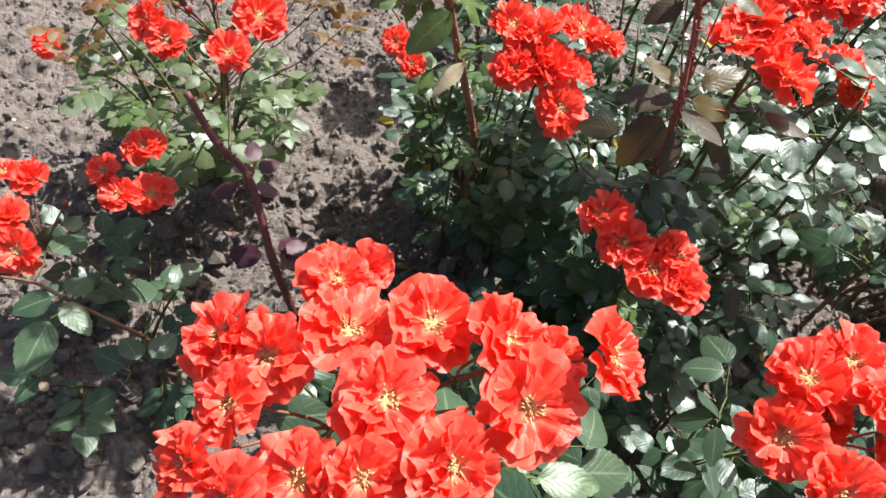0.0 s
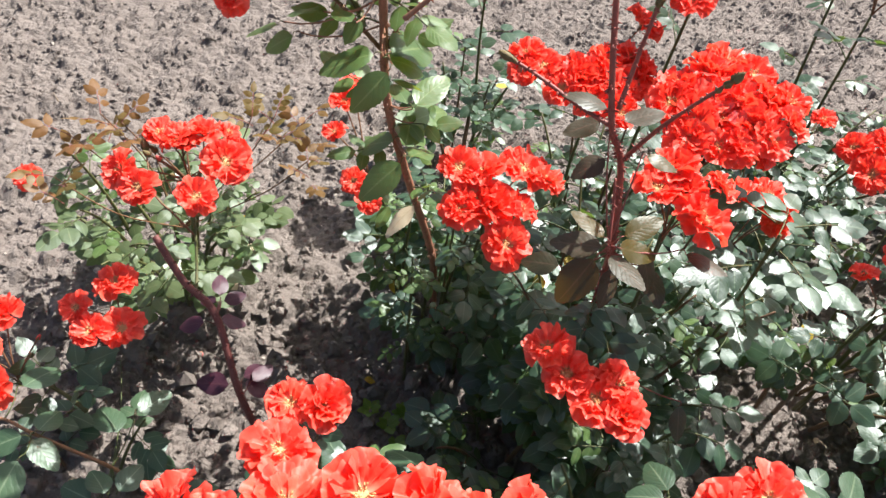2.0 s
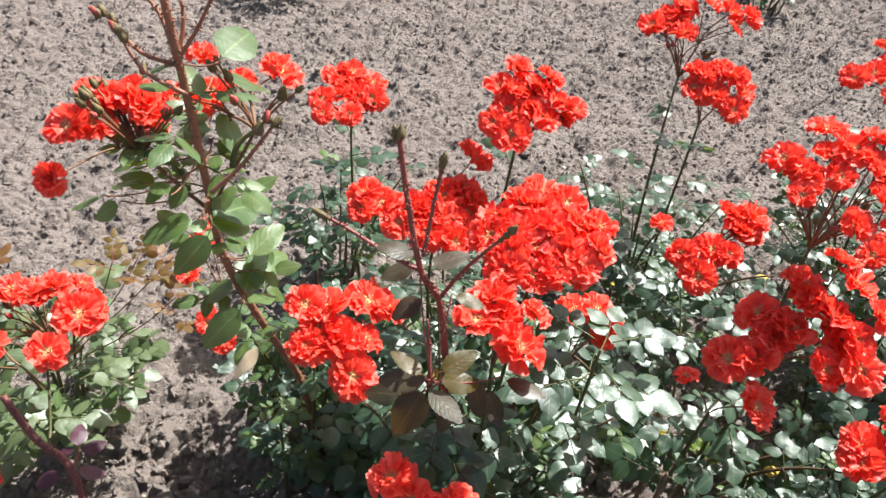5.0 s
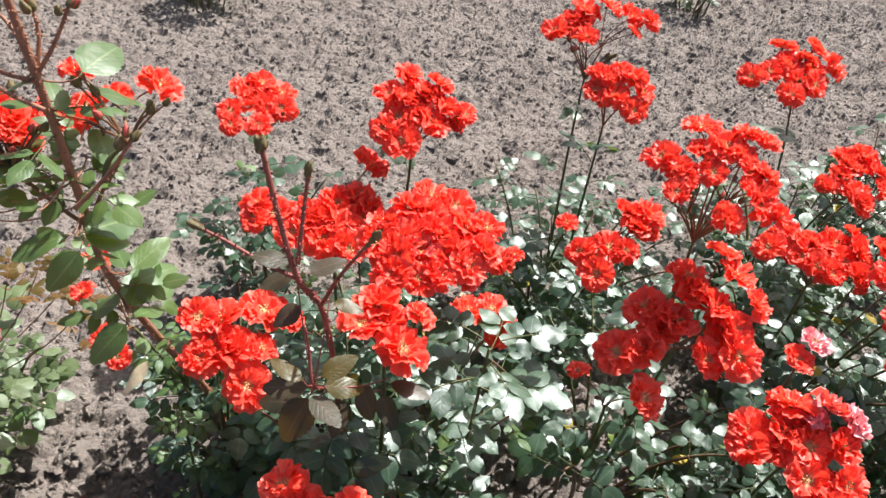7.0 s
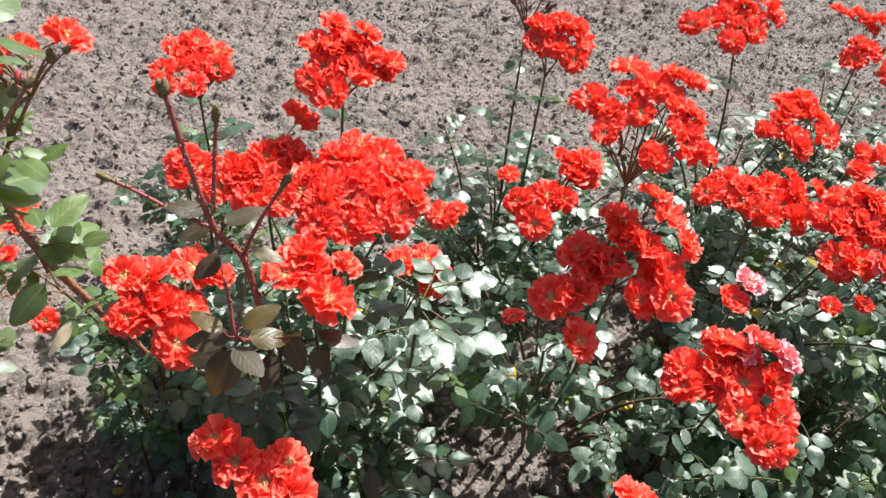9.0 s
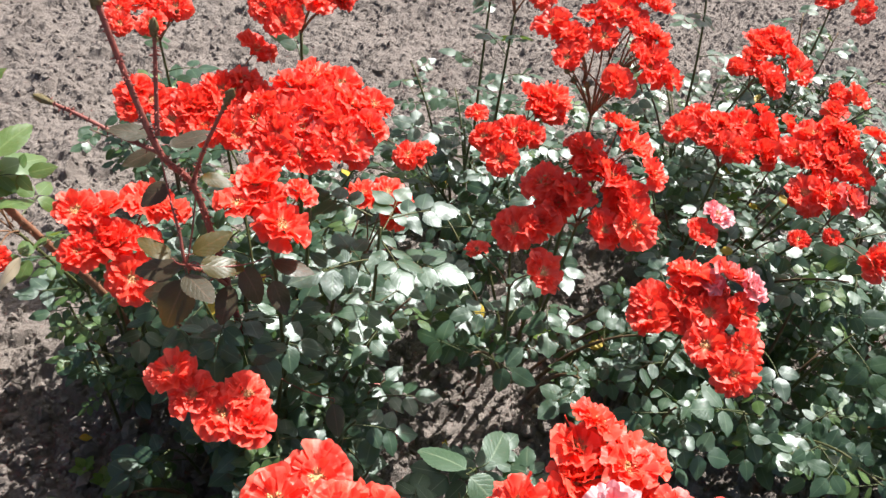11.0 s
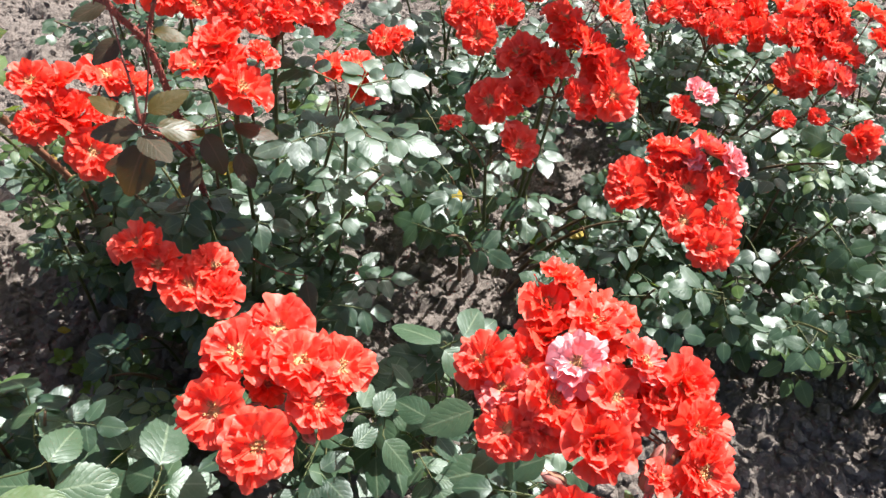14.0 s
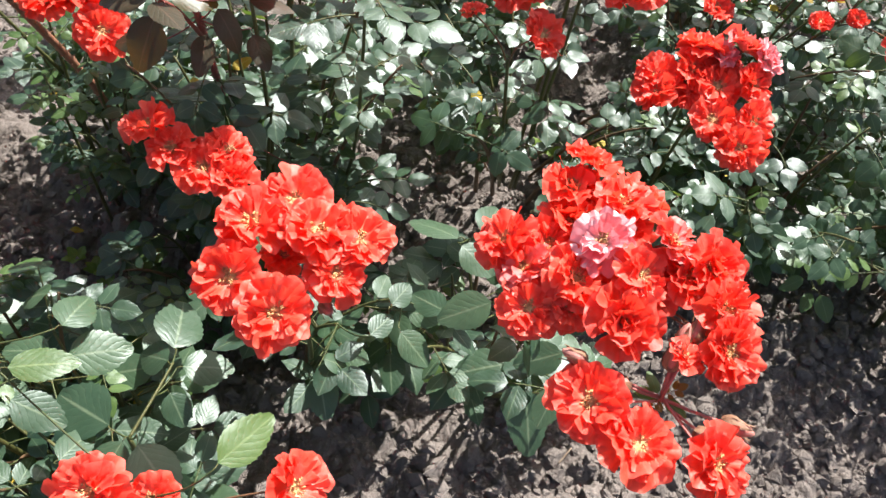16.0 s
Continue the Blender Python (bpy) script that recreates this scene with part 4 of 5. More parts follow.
base = (0.84, 0.74, 0.0)
bush = thing("rose_bush", base, "dense rose bush with tall heads of vermilion blooms", "rose bush", "rose bushes in the bed")
shoots(bush, base, 17, 0.28, 0.32, 9, 0.09, face=(-0.40, -0.45))
truss(bush, base, [(0.836, 0.772, 0.766, 0.048), (0.769, 0.744, 0.738, 0.047), (0.785, 0.718, 0.733, 0.041), (0.856, 0.726, 0.759, 0.066),
    (0.890, 0.738, 0.771, 0.040), (0.908, 0.720, 0.769, 0.038), (0.787, 0.701, 0.728, 0.037), (0.888, 0.673, 0.746, 0.038),
    (0.867, 0.659, 0.735, 0.044), (0.864, 0.639, 0.726, 0.052), (0.816, 0.631, 0.709, 0.042), (0.882, 0.615, 0.721, 0.030),
    (0.770, 0.686, 0.717, 0.035), (0.870, 0.683, 0.746, 0.035), (0.827, 0.730, 0.751, 0.044), (0.822, 0.697, 0.738, 0.038),
    (0.871, 0.704, 0.754, 0.039)], buds=9, drop=0.13, fill=0)
truss(bush, base, [(0.820, 0.660, 0.592, 0.067), (0.878, 0.638, 0.606, 0.053), (0.789, 0.613, 0.557, 0.068), (0.753, 0.646, 0.555, 0.057),
    (0.841, 0.608, 0.580, 0.060), (0.889, 0.588, 0.590, 0.046), (0.873, 0.673, 0.619, 0.048), (0.849, 0.566, 0.569, 0.047),
    (0.844, 0.537, 0.551, 0.061), (0.809, 0.550, 0.539, 0.054), (0.702, 0.603, 0.512, 0.064), (0.738, 0.597, 0.523, 0.056),
    (0.765, 0.610, 0.543, 0.047)], fill=0.15)
truss(bush, base, [(0.729, 0.542, 0.484, 0.062), (0.651, 0.602, 0.485, 0.030)])

base = (0.98, 0.56, 0.0)
bush = thing("rose_bush", base, "rose bush with a drooping head of red and bleached pink blooms", "rose bush", "rose bushes in the bed")
shoots(bush, base, 13, 0.23, 0.26, 8, 0.09, face=(-0.38, -0.45))
truss(bush, base, [(0.890, 0.508, 0.430, 0.053), (0.881, 0.490, 0.419, 0.062), (0.954, 0.523, 0.460, 0.058), (0.936, 0.493, 0.443, 0.053),
    (0.973, 0.502, 0.460, 0.048, "p"), (1.002, 0.495, 0.470, 0.058, "f"), (1.019, 0.468, 0.468, 0.046, "p"), (0.955, 0.461, 0.439, 0.060),
    (0.995, 0.444, 0.449, 0.052), (0.934, 0.423, 0.417, 0.064), (0.979, 0.400, 0.427, 0.051), (0.951, 0.376, 0.408, 0.064)])
truss(bush, base, [(1.023, 0.596, 0.459, 0.049), (1.052, 0.609, 0.478, 0.044, "p")])

base = (1.27, 0.80, 0.0)
bush = thing("rose_bush", base, "dense rose bush with flat heads of red blooms", "rose bush", "rose bushes in the bed")
shoots(bush, base, 16, 0.30, 0.34, 9, 0.09, face=(-0.35, -0.35))
truss(bush, base, [(1.131, 0.851, 0.465, 0.054), (1.177, 0.852, 0.472, 0.064), (1.217, 0.841, 0.477, 0.058), (1.256, 0.829, 0.481, 0.058),
    (1.299, 0.831, 0.488, 0.054), (1.284, 0.795, 0.481, 0.064), (1.193, 0.786, 0.466, 0.050), (1.209, 0.767, 0.466, 0.050),
    (1.244, 0.745, 0.469, 0.050), (1.325, 0.786, 0.486, 0.053), (1.186, 0.884, 0.478, 0.042), (1.180, 0.814, 0.468, 0.049),
    (1.247, 0.784, 0.474, 0.049)])
truss(bush, base, [(1.317, 0.738, 0.515, 0.061), (1.361, 0.725, 0.526, 0.061), (1.275, 0.715, 0.494, 0.060), (1.318, 0.701, 0.506, 0.070, "f"),
    (1.361, 0.688, 0.517, 0.060), (1.292, 0.675, 0.490, 0.059), (1.334, 0.656, 0.500, 0.059), (1.251, 0.642, 0.468, 0.062),
    (1.281, 0.623, 0.473, 0.058), (1.307, 0.600, 0.477, 0.057, "f"), (1.340, 0.632, 0.496, 0.049), (1.324, 0.677, 0.502, 0.056)])
truss(bush, base, [(1.393, 0.669, 0.541, 0.056), (1.384, 0.622, 0.519, 0.056), (1.297, 0.499, 0.431, 0.057), (1.212, 0.582, 0.423, 0.032), (1.258, 0.563, 0.437, 0.030)])

base = (1.23, 0.49, 0.0)
bush = thing("rose_bush", base, "leafy rose bush with dark glossy foliage", "rose bush", "rose bushes in the bed")
shoots(bush, base, 17, 0.25, 0.28, 9, 0.095, face=(-0.50, -0.45))

base = (1.62, 0.66, 0.0)
bush = thing("rose_bush", base, "leafy rose bush with dark foliage and a few red blooms", "rose bush", "rose bushes in the bed")
shoots(bush, base, 18, 0.26, 0.34, 9, 0.095, face=(-0.35, -0.3))

base = (1.50, 0.32, 0.0)
bush = thing("rose_bush", base, "leafy rose bush with broad dark foliage", "rose bush", "rose bushes in the bed")
shoots(bush, base, 13, 0.24, 0.42, 8, 0.105, face=(-0.45, -0.35))
# extension of the bush, mostly out of view, added to shade the soil beside it
shoots(bush, (1.43, 0.24, 0.0), 6, 0.15, 0.36, 7, 0.105, face=(-0.4, -0.35))

base = (0.90, 1.16, 0.0)
bush = thing("rose_bush", base, "rose bush with tall thin stems and loose heads of red blooms", "rose bush", "rose bushes in the bed")
shoots(bush, base, 18, 0.28, 0.33, 9, 0.09)
truss(bush, base, [(0.858, 1.341, 0.666, 0.055), (0.893, 1.363, 0.685, 0.049), (0.932, 1.376, 0.701, 0.056), (0.983, 1.368, 0.712, 0.061),
    (1.019, 1.327, 0.705, 0.055), (1.050, 1.304, 0.704, 0.048), (0.913, 1.310, 0.668, 0.048),
    (1.009, 1.285, 0.685, 0.034)], buds=8, drop=0.12, leaves=8)
truss(bush, base, [(0.919, 1.226, 0.629, 0.053), (0.903, 1.195, 0.606, 0.051), (0.933, 1.174, 0.605, 0.063), (0.976, 1.195, 0.633, 0.062),
    (0.989, 1.160, 0.617, 0.050), (0.961, 1.132, 0.591, 0.050), (0.961, 1.217, 0.640, 0.040)], leaves=8)
truss(bush, base, [(0.883, 0.876, 0.538, 0.055), (0.848, 0.890, 0.535, 0.043), (0.858, 0.856, 0.526, 0.042), (0.747, 0.839, 0.498, 0.048),
    (0.799, 0.835, 0.506, 0.052), (0.822, 0.821, 0.506, 0.042), (0.762, 0.793, 0.484, 0.053)])
truss(bush, base, [(0.674, 0.986, 0.365, 0.058), (0.708, 0.990, 0.371, 0.034)])
truss(bush, base, [(0.797, 0.987, 0.442, 0.037)])

base = (1.46, 1.14, 0.0)
bush = thing("rose_bush", base, "rose bush with spreading heads of vermilion blooms", "rose bush", "rose bushes in the bed")
shoots(bush, base, 18, 0.30, 0.36, 9, 0.09)
truss(bush, base, [(1.384, 1.297, 0.655, 0.054), (1.443, 1.263, 0.661, 0.058), (1.370, 1.243, 0.637, 0.069), (1.323, 1.237, 0.624, 0.057),
    (1.278, 1.234, 0.613, 0.055), (1.410, 1.213, 0.639, 0.054), (1.334, 1.162, 0.607, 0.053), (1.393, 1.168, 0.623, 0.053),
    (1.455, 1.204, 0.648, 0.057), (1.365, 1.193, 0.623, 0.047)], buds=5, leaves=8)
truss(bush, base, [(1.407, 1.032, 0.531, 0.056), (1.449, 1.024, 0.540, 0.056), (1.336, 0.979, 0.502, 0.041), (1.374, 0.992, 0.514, 0.048),
    (1.383, 0.942, 0.504, 0.065), (1.451, 0.970, 0.528, 0.054), (1.438, 0.929, 0.515, 0.058), (1.377, 0.918, 0.497, 0.051)])
truss(bush, base, [(1.718, 1.031, 0.336, 0.061), (1.756, 1.071, 0.354, 0.056), (1.791, 1.045, 0.359, 0.061)])

base = (1.86, 1.25, 0.0)
bush = thing("rose_bush", base, "rose bush with red blooms and dark leaves", "rose bush", "rose bushes in the bed")
shoots(bush, base, 16, 0.28, 0.36, 9, 0.09)
truss(bush, base, [(1.767, 1.234, 0.516, 0.062), (1.819, 1.242, 0.532, 0.057), (1.866, 1.344, 0.569, 0.071), (1.831, 1.387, 0.569, 0.060),
    (1.903, 1.315, 0.572, 0.070), (1.813, 1.164, 0.512, 0.056)], buds=4)

base = (0.26, 1.36, 0.0)
bush = thing("rose_bush", base, "slender rose bush with one flat head of red blooms", "rose bush", "rose bushes in the bed")
shoots(bush, base, 9, 0.16, 0.30, 6, 0.08)
truss(bush, base, [(0.241, 1.397, 0.520, 0.068), (0.273, 1.405, 0.523, 0.056), (0.308, 1.381, 0.514, 0.058), (0.206, 1.334, 0.500, 0.051),
    (0.245, 1.346, 0.504, 0.046), (0.206, 1.297, 0.487, 0.044), (0.259, 1.297, 0.487, 0.049), (0.306, 1.340, 0.501, 0.064),
    (0.278, 1.336, 0.499, 0.044)], buds=5, leaves=7)

base = (-0.29, 1.00, 0.0)
bush = thing("rose_bush", base, "rose bush with pale green leaves and open red blooms", "rose bush", "rose bushes in the bed")
shoots(bush, base, 12, 0.19, 0.29, 6, 0.098, PALE, mats=(STALK,), lean=(0.02, -0.06))
truss(bush, base, [(-0.234, 0.844, 0.469, 0.043), (-0.209, 0.847, 0.470, 0.037), (-0.178, 0.846, 0.471, 0.046), (-0.144, 0.849, 0.469, 0.030),
    (-0.144, 0.806, 0.453, 0.058), (-0.278, 0.784, 0.453, 0.046), (-0.250, 0.759, 0.444, 0.046),
    (-0.178, 0.757, 0.435, 0.049)], buds=5, meshes=PALE, size=0.075)
truss(bush, base, [(-0.307, 0.742, 0.284, 0.054), (-0.350, 0.696, 0.277, 0.040), (-0.327, 0.666, 0.266, 0.047), (-0.287, 0.674, 0.263, 0.054)], meshes=PALE, size=0.075)
truss(bush, base, [(-0.551, 1.064, 0.185, 0.046)], meshes=PALE, size=0.075)

base = (-0.34, 0.57, 0.0)
bush = thing("rose_bush", base, "low rose bush with arching canes and red blooms", "rose bush", "rose bushes in the bed")
shoots(bush, base, 4, 0.12, 0.10, 3, 0.10, BROAD)
truss(bush, (-0.36, 0.64, 0.10), [(-0.500, 0.733, 0.229, 0.042), (-0.467, 0.730, 0.222, 0.048), (-0.483, 0.669, 0.209, 0.053), (-0.464, 0.622, 0.193, 0.065)], buds=2)



# ---- single canes ----
def named(label_part):
    """The rose bush whose label holds these words."""
    return next(o for o in scene.objects if o.name.startswith("rose_bush") and label_part in o.get("label", ""))


def long_cane(bush, pts, r0, r1, mat, thorns=0, thorn_mat=None, label=""):
    line = chain([Vector(p) for p in pts], 7)
    bm = bmesh.new()
    tube(bm, line, r0, r1, 9)
    for i in range(thorns):
        k = rnd.uniform(0.05, 0.97) * (len(line) - 1)
        p = line[int(k)].lerp(line[min(int(k) + 1, len(line) - 1)], k % 1)
        a = rnd.uniform(0, math.tau)
        along = (line[min(int(k) + 1, len(line) - 1)] - line[int(k)]).normalized()
        x = along.orthogonal().normalized()
        w = x * math.cos(a) + along.cross(x) * math.sin(a)
        r = r0 + (r1 - r0) * k / len(line)
        tube(bm, [p + w * r * 0.7, p + w * (r + rnd.uniform(0.002, 0.0058)) - along * 0.0010], 0.0013, 0.0001, 4)
    piece("cane", finish(bm, "cane", mat), bush, None, label)
    return line


# large single leaves of the front bushes
bush = named("big green leaves and a few")
hub = [(0.17, 0.20, 0.0), (0.182, 0.215, 0.15), (0.184, 0.223, 0.29), (0.212, 0.262, 0.295), (0.100, 0.400, 0.260), (0.100, 0.250, 0.290), (0.130, 0.215, 0.280)]
long_cane(bush, [hub[0], (0.130, 0.310, 0.14), hub[4]], 0.003, 0.0016, STALK)
long_cane(bush, [hub[0], (0.135, 0.210, 0.16), hub[6], hub[5]], 0.003, 0.0014, STALK)
long_cane(bush, hub[:3], 0.0042, 0.0024, STALK)
long_cane(bush, [hub[2], (0.212, 0.262, 0.295), (0.233, 0.300, 0.289)], 0.0018, 0.0012, STALK)
leaflets(bush, BROAD_BIG, [(0.236, 0.309, 0.290, 72, -7, 0.082), (0.231, 0.298, 0.290, 148, -9, 0.064), (0.236, 0.292, 0.290, -11, -11, 0.062), (0.223, 0.274, 0.280, -79, -30, 0.046), (0.174, 0.225, 0.310, 132, -6, 0.088), (0.190, 0.206, 0.330, -134, -13, 0.056), (0.198, 0.205, 0.330, -56, 7, 0.080), (0.082, 0.277, 0.330, -35, -22, 0.060), (0.120, 0.205, 0.310, 47, -14, 0.050), (0.107, 0.430, 0.320, 121, -8, 0.072), (0.119, 0.397, 0.320, 155, -12, 0.056), (0.110, 0.382, 0.300, 39, -12, 0.056)], hub)
leaflets(bush, FRESH_BIG, [(0.278, 0.083, 0.500, 34, 0, 0.063), (0.125, 0.220, 0.470, -1, 0, 0.060)], hub + [(0.21, 0.12, 0.39)])
bush = named("round head of vermilion")
hub = [(0.40, 0.42, 0.05), (0.42, 0.33, 0.25), (0.50, 0.33, 0.28), (0.35, 0.33, 0.39)]
long_cane(bush, [hub[0], (0.40, 0.37, 0.18), hub[1]], 0.003, 0.002, STALK)
long_cane(bush, [(0.40, 0.37, 0.18), (0.46, 0.35, 0.25), hub[2]], 0.002, 0.0014, STALK)
long_cane(bush, [(0.40, 0.37, 0.18), (0.37, 0.35, 0.30), hub[3]], 0.002, 0.0014, STALK)
leaflets(bush, BROAD_BIG, [(0.384, 0.280, 0.240, -93, -20, 0.060), (0.389, 0.281, 0.270, -10, -14, 0.046), (0.443, 0.277, 0.300, 28, 0, 0.042), (0.476, 0.302, 0.310, 34, 0, 0.044), (0.461, 0.311, 0.320, 50, 0, 0.038), (0.544, 0.285, 0.300, 130, -10, 0.057), (0.483, 0.286, 0.290, -61, -21, 0.055), (0.329, 0.301, 0.400, 150, -22, 0.054), (0.356, 0.355, 0.400, 159, -14, 0.044), (0.357, 0.358, 0.400, 109, 0, 0.054), (0.330, 0.301, 0.400, 81, 0, 0.049), (0.328, 0.300, 0.400, -90, -35, 0.042)], hub)
bush = named("crowded head of red")
hub = [(0.64, 0.33, 0.02), (0.62, 0.30, 0.25), (0.60, 0.385, 0.30)]
long_cane(bush, [hub[0], (0.635, 0.32, 0.14), hub[1]], 0.003, 0.002, STALK)
long_cane(bush, [hub[0], (0.62, 0.37, 0.17), hub[2]], 0.003, 0.0015, STALK)
leaflets(bush, BROAD_BIG, [(0.590, 0.375, 0.315, 128, -4, 0.078), (0.611, 0.379, 0.315, 41, -4, 0.064), (0.581, 0.374, 0.313, -60, -14, 0.060), (0.594, 0.270, 0.330, 179, -9, 0.068), (0.609, 0.226, 0.260, 168, -8, 0.072), (0.542, 0.269, 0.300, -52, -17, 0.040), (0.619, 0.198, 0.250, -86, -35, 0.087), (0.663, 0.202, 0.300, 175, -9, 0.061), (0.638, 0.168, 0.300, -134, -22, 0.053)], hub)
bush = named("large head of vermilion")
leaflets(bush, BROAD_BIG, [(0.170, 0.242, 0.480, 59, 0, 0.055), (0.165, 0.231, 0.450, -1, -10, 0.058), (0.161, 0.238, 0.450, 157, 0, 0.045), (-0.073, 0.252, 0.500, 0, 0, 0.048), (-0.052, 0.291, 0.500, 29, 0, 0.040), (0.063, 0.233, 0.500, 91, -16, 0.074)], [(0.06, 0.30, 0.40), (0.04, 0.27, 0.46)])
bush = named("low rose bush with arching canes")
hub = [(-0.464, 0.576, 0.200), (-0.422, 0.569, 0.200), (-0.387, 0.555, 0.190), (-0.348, 0.552, 0.150), (-0.301, 0.545, 0.110)]
long_cane(bush, [(-0.24, 0.55, -0.01)] + hub[::-1], 0.0030, 0.0020, PEDICEL)
leaflets(bush, BROAD_BIG, [(-0.426, 0.623, 0.190, 62, 0, 0.072), (-0.368, 0.498, 0.235, -109, -4, 0.069), (-0.374, 0.529, 0.230, -159, 0, 0.050), (-0.384, 0.545, 0.200, -34, -10, 0.055), (-0.379, 0.549, 0.200, 75, 0, 0.056), (-0.348, 0.760, 0.060, -169, 0, 0.075), (-0.275, 0.605, 0.150, 52, 0, 0.057), (-0.297, 0.591, 0.120, 124, 0, 0.065), (-0.299, 0.478, 0.150, 159, -9, 0.061), (-0.302, 0.447, 0.150, -148, -23, 0.051), (-0.284, 0.486, 0.150, 122, 0, 0.049), (-0.273, 0.487, 0.150, 57, 0, 0.050)], hub)
# a light green shoot low on the soil
bush = named("leafy rose bush with dark glossy")
hub = [(1.23, 0.45, 0.05), (1.228, 0.370, 0.092), (1.221, 0.315, 0.088)]
long_cane(bush, [(1.23, 0.48, 0.0)] + hub, 0.0024, 0.0014, STALK)
leaflets(bush, FRESH_BIG, [(1.214, 0.398, 0.100, 152, 0, 0.080), (1.225, 0.408, 0.100, 69, 0, 0.065), (1.219, 0.337, 0.090, -166, -12, 0.052), (1.229, 0.334, 0.090, -12, -12, 0.052), (1.221, 0.307, 0.090, -93, -18, 0.063), (1.211, 0.309, 0.090, -135, -15, 0.042)], hub, tilt=(-0.3, -0.5))

# tall leaning cane with big fresh leaves
bush = named("tall leaning cane")
line = long_cane(bush, [(0.175, 0.87, -0.01), (0.158, 0.84, 0.20), (0.139, 0.816, 0.299), (0.093, 0.764, 0.472), (0.060, 0.737, 0.604), (0.050, 0.735, 0.72), (0.042, 0.732, 0.82), (0.035, 0.730, 0.90), (0.028, 0.728, 0.965)], 0.0062, 0.0038, THORNY, 320, None, "stout brown cane with small thorns")
hub = [tuple(q) for q in line[20:]]
leaflets(bush, FRESH_BIG, [(0.077, 0.727, 0.860, 67, 8, 0.085), (0.063, 0.800, 0.810, 4, 0, 0.065), (0.056, 0.722, 0.820, 110, 26, 0.057), (0.061, 0.798, 0.774, -55, -13, 0.068), (0.038, 0.724, 0.860, 154, 0, 0.050), (0.032, 0.725, 0.830, 144, 21, 0.045), (0.033, 0.725, 0.770, 41, 15, 0.050), (0.057, 0.783, 0.740, -32, -15, 0.050), (0.048, 0.670, 0.710, 180, 0, 0.065), (0.053, 0.683, 0.700, 39, 0, 0.085), (0.050, 0.678, 0.700, 21, -9, 0.074), (0.059, 0.668, 0.700, -130, -21, 0.065)], hub, THORNY)
leaflets(bush, FRESH_BIG, [(0.087, 0.720, 0.610, 50, 19, 0.070), (0.087, 0.725, 0.610, 102, 23, 0.058), (0.083, 0.706, 0.560, 80, 15, 0.080), (0.090, 0.723, 0.590, 35, 8, 0.077), (0.083, 0.696, 0.560, 41, 0, 0.054), (0.076, 0.720, 0.570, 151, -8, 0.077), (0.083, 0.701, 0.560, -149, -15, 0.080), (-0.011, 0.740, 0.740, 162, 0, 0.045), (0.023, 0.672, 0.740, 121, 19, 0.043), (-0.037, 0.719, 0.700, -178, -15, 0.048), (-0.009, 0.707, 0.730, 145, 0, 0.045), (-0.048, 0.701, 0.720, 165, 0, 0.045)], hub, THORNY)
for k in range(16, 44, 2):
    a = k * 1.2 + rnd.uniform(-0.4, 0.4)
    leaf_at(bush, FRESH, line[k], Vector((math.cos(a), math.sin(a), rnd.uniform(0.0, 0.6))), rnd.uniform(0.075, 0.10), rnd.uniform(-20, 20), Vector((rnd.uniform(-0.1, 0.6), rnd.uniform(-0.6, 0.1), 1)))
# its forks towards the flower heads
long_cane(bush, [(0.054, 0.735, 0.675), (0.072, 0.735, 0.715), (0.088, 0.738, 0.740), (0.107, 0.750, 0.770)], 0.0024, 0.0018, PEDICEL, 15)
long_cane(bush, [(0.054, 0.735, 0.670), (0.028, 0.735, 0.700), (0.004, 0.750, 0.718), (-0.018, 0.774, 0.724)], 0.0026, 0.0019, PEDICEL, 15)

# fresh side shoots with buds, and big leaves, near the top of the tall cane
for pts in ([(0.037, 0.731, 0.857), (0.025, 0.751, 0.894), (0.009, 0.760, 0.915)], [(0.037, 0.731, 0.857), (0.046, 0.743, 0.892), (0.045, 0.751, 0.917)], [(0.036, 0.731, 0.857), (0.059, 0.737, 0.889), (0.077, 0.746, 0.923)], [(0.037, 0.729, 0.855), (0.003, 0.735, 0.866), (-0.024, 0.752, 0.893)], [(0.044, 0.710, 0.834), (0.007, 0.722, 0.852), (-0.012, 0.738, 0.880)], [(0.066, 0.644, 0.762), (0.096, 0.646, 0.792), (0.127, 0.654, 0.830)]):
    side = long_cane(bush, pts, 0.0026, 0.0016, THORNY, 20)
    for i in range(3):
        w = ((side[-1] - side[-4]).normalized() + Vector((rnd.uniform(-1, 1), rnd.uniform(-1, 1), rnd.uniform(-0.2, 1))) * 0.5 * (i > 0)).normalized()
        p = side[-1 - 2 * i] + w * 0.012 * (i > 0)
        piece("bud", BUDS[i], bush, Matrix.Translation(p) @ toward(w) @ Matrix.Scale(rnd.uniform(0.011, 0.016), 4))

# thorny red cane with bronze leaves at its joint
bush = named("thorny red cane")
line = long_cane(bush, [(0.37, 0.67, -0.01), (0.345, 0.63, 0.25), (0.327, 0.610, 0.46), (0.318, 0.608, 0.54), (0.303, 0.620, 0.625), (0.277, 0.611, 0.677), (0.260, 0.622, 0.75), (0.246, 0.636, 0.828)], 0.0048, 0.0028, CANE_RED, 300, None, "upright dark red cane set with thorns")
shoots_up = ([(0.277, 0.611, 0.678), (0.242, 0.628, 0.690), (0.205, 0.650, 0.705), (0.176, 0.667, 0.714)], [(0.303, 0.620, 0.628), (0.322, 0.600, 0.69), (0.348, 0.562, 0.768)], [(0.277, 0.611, 0.70), (0.284, 0.622, 0.755), (0.290, 0.629, 0.802)])
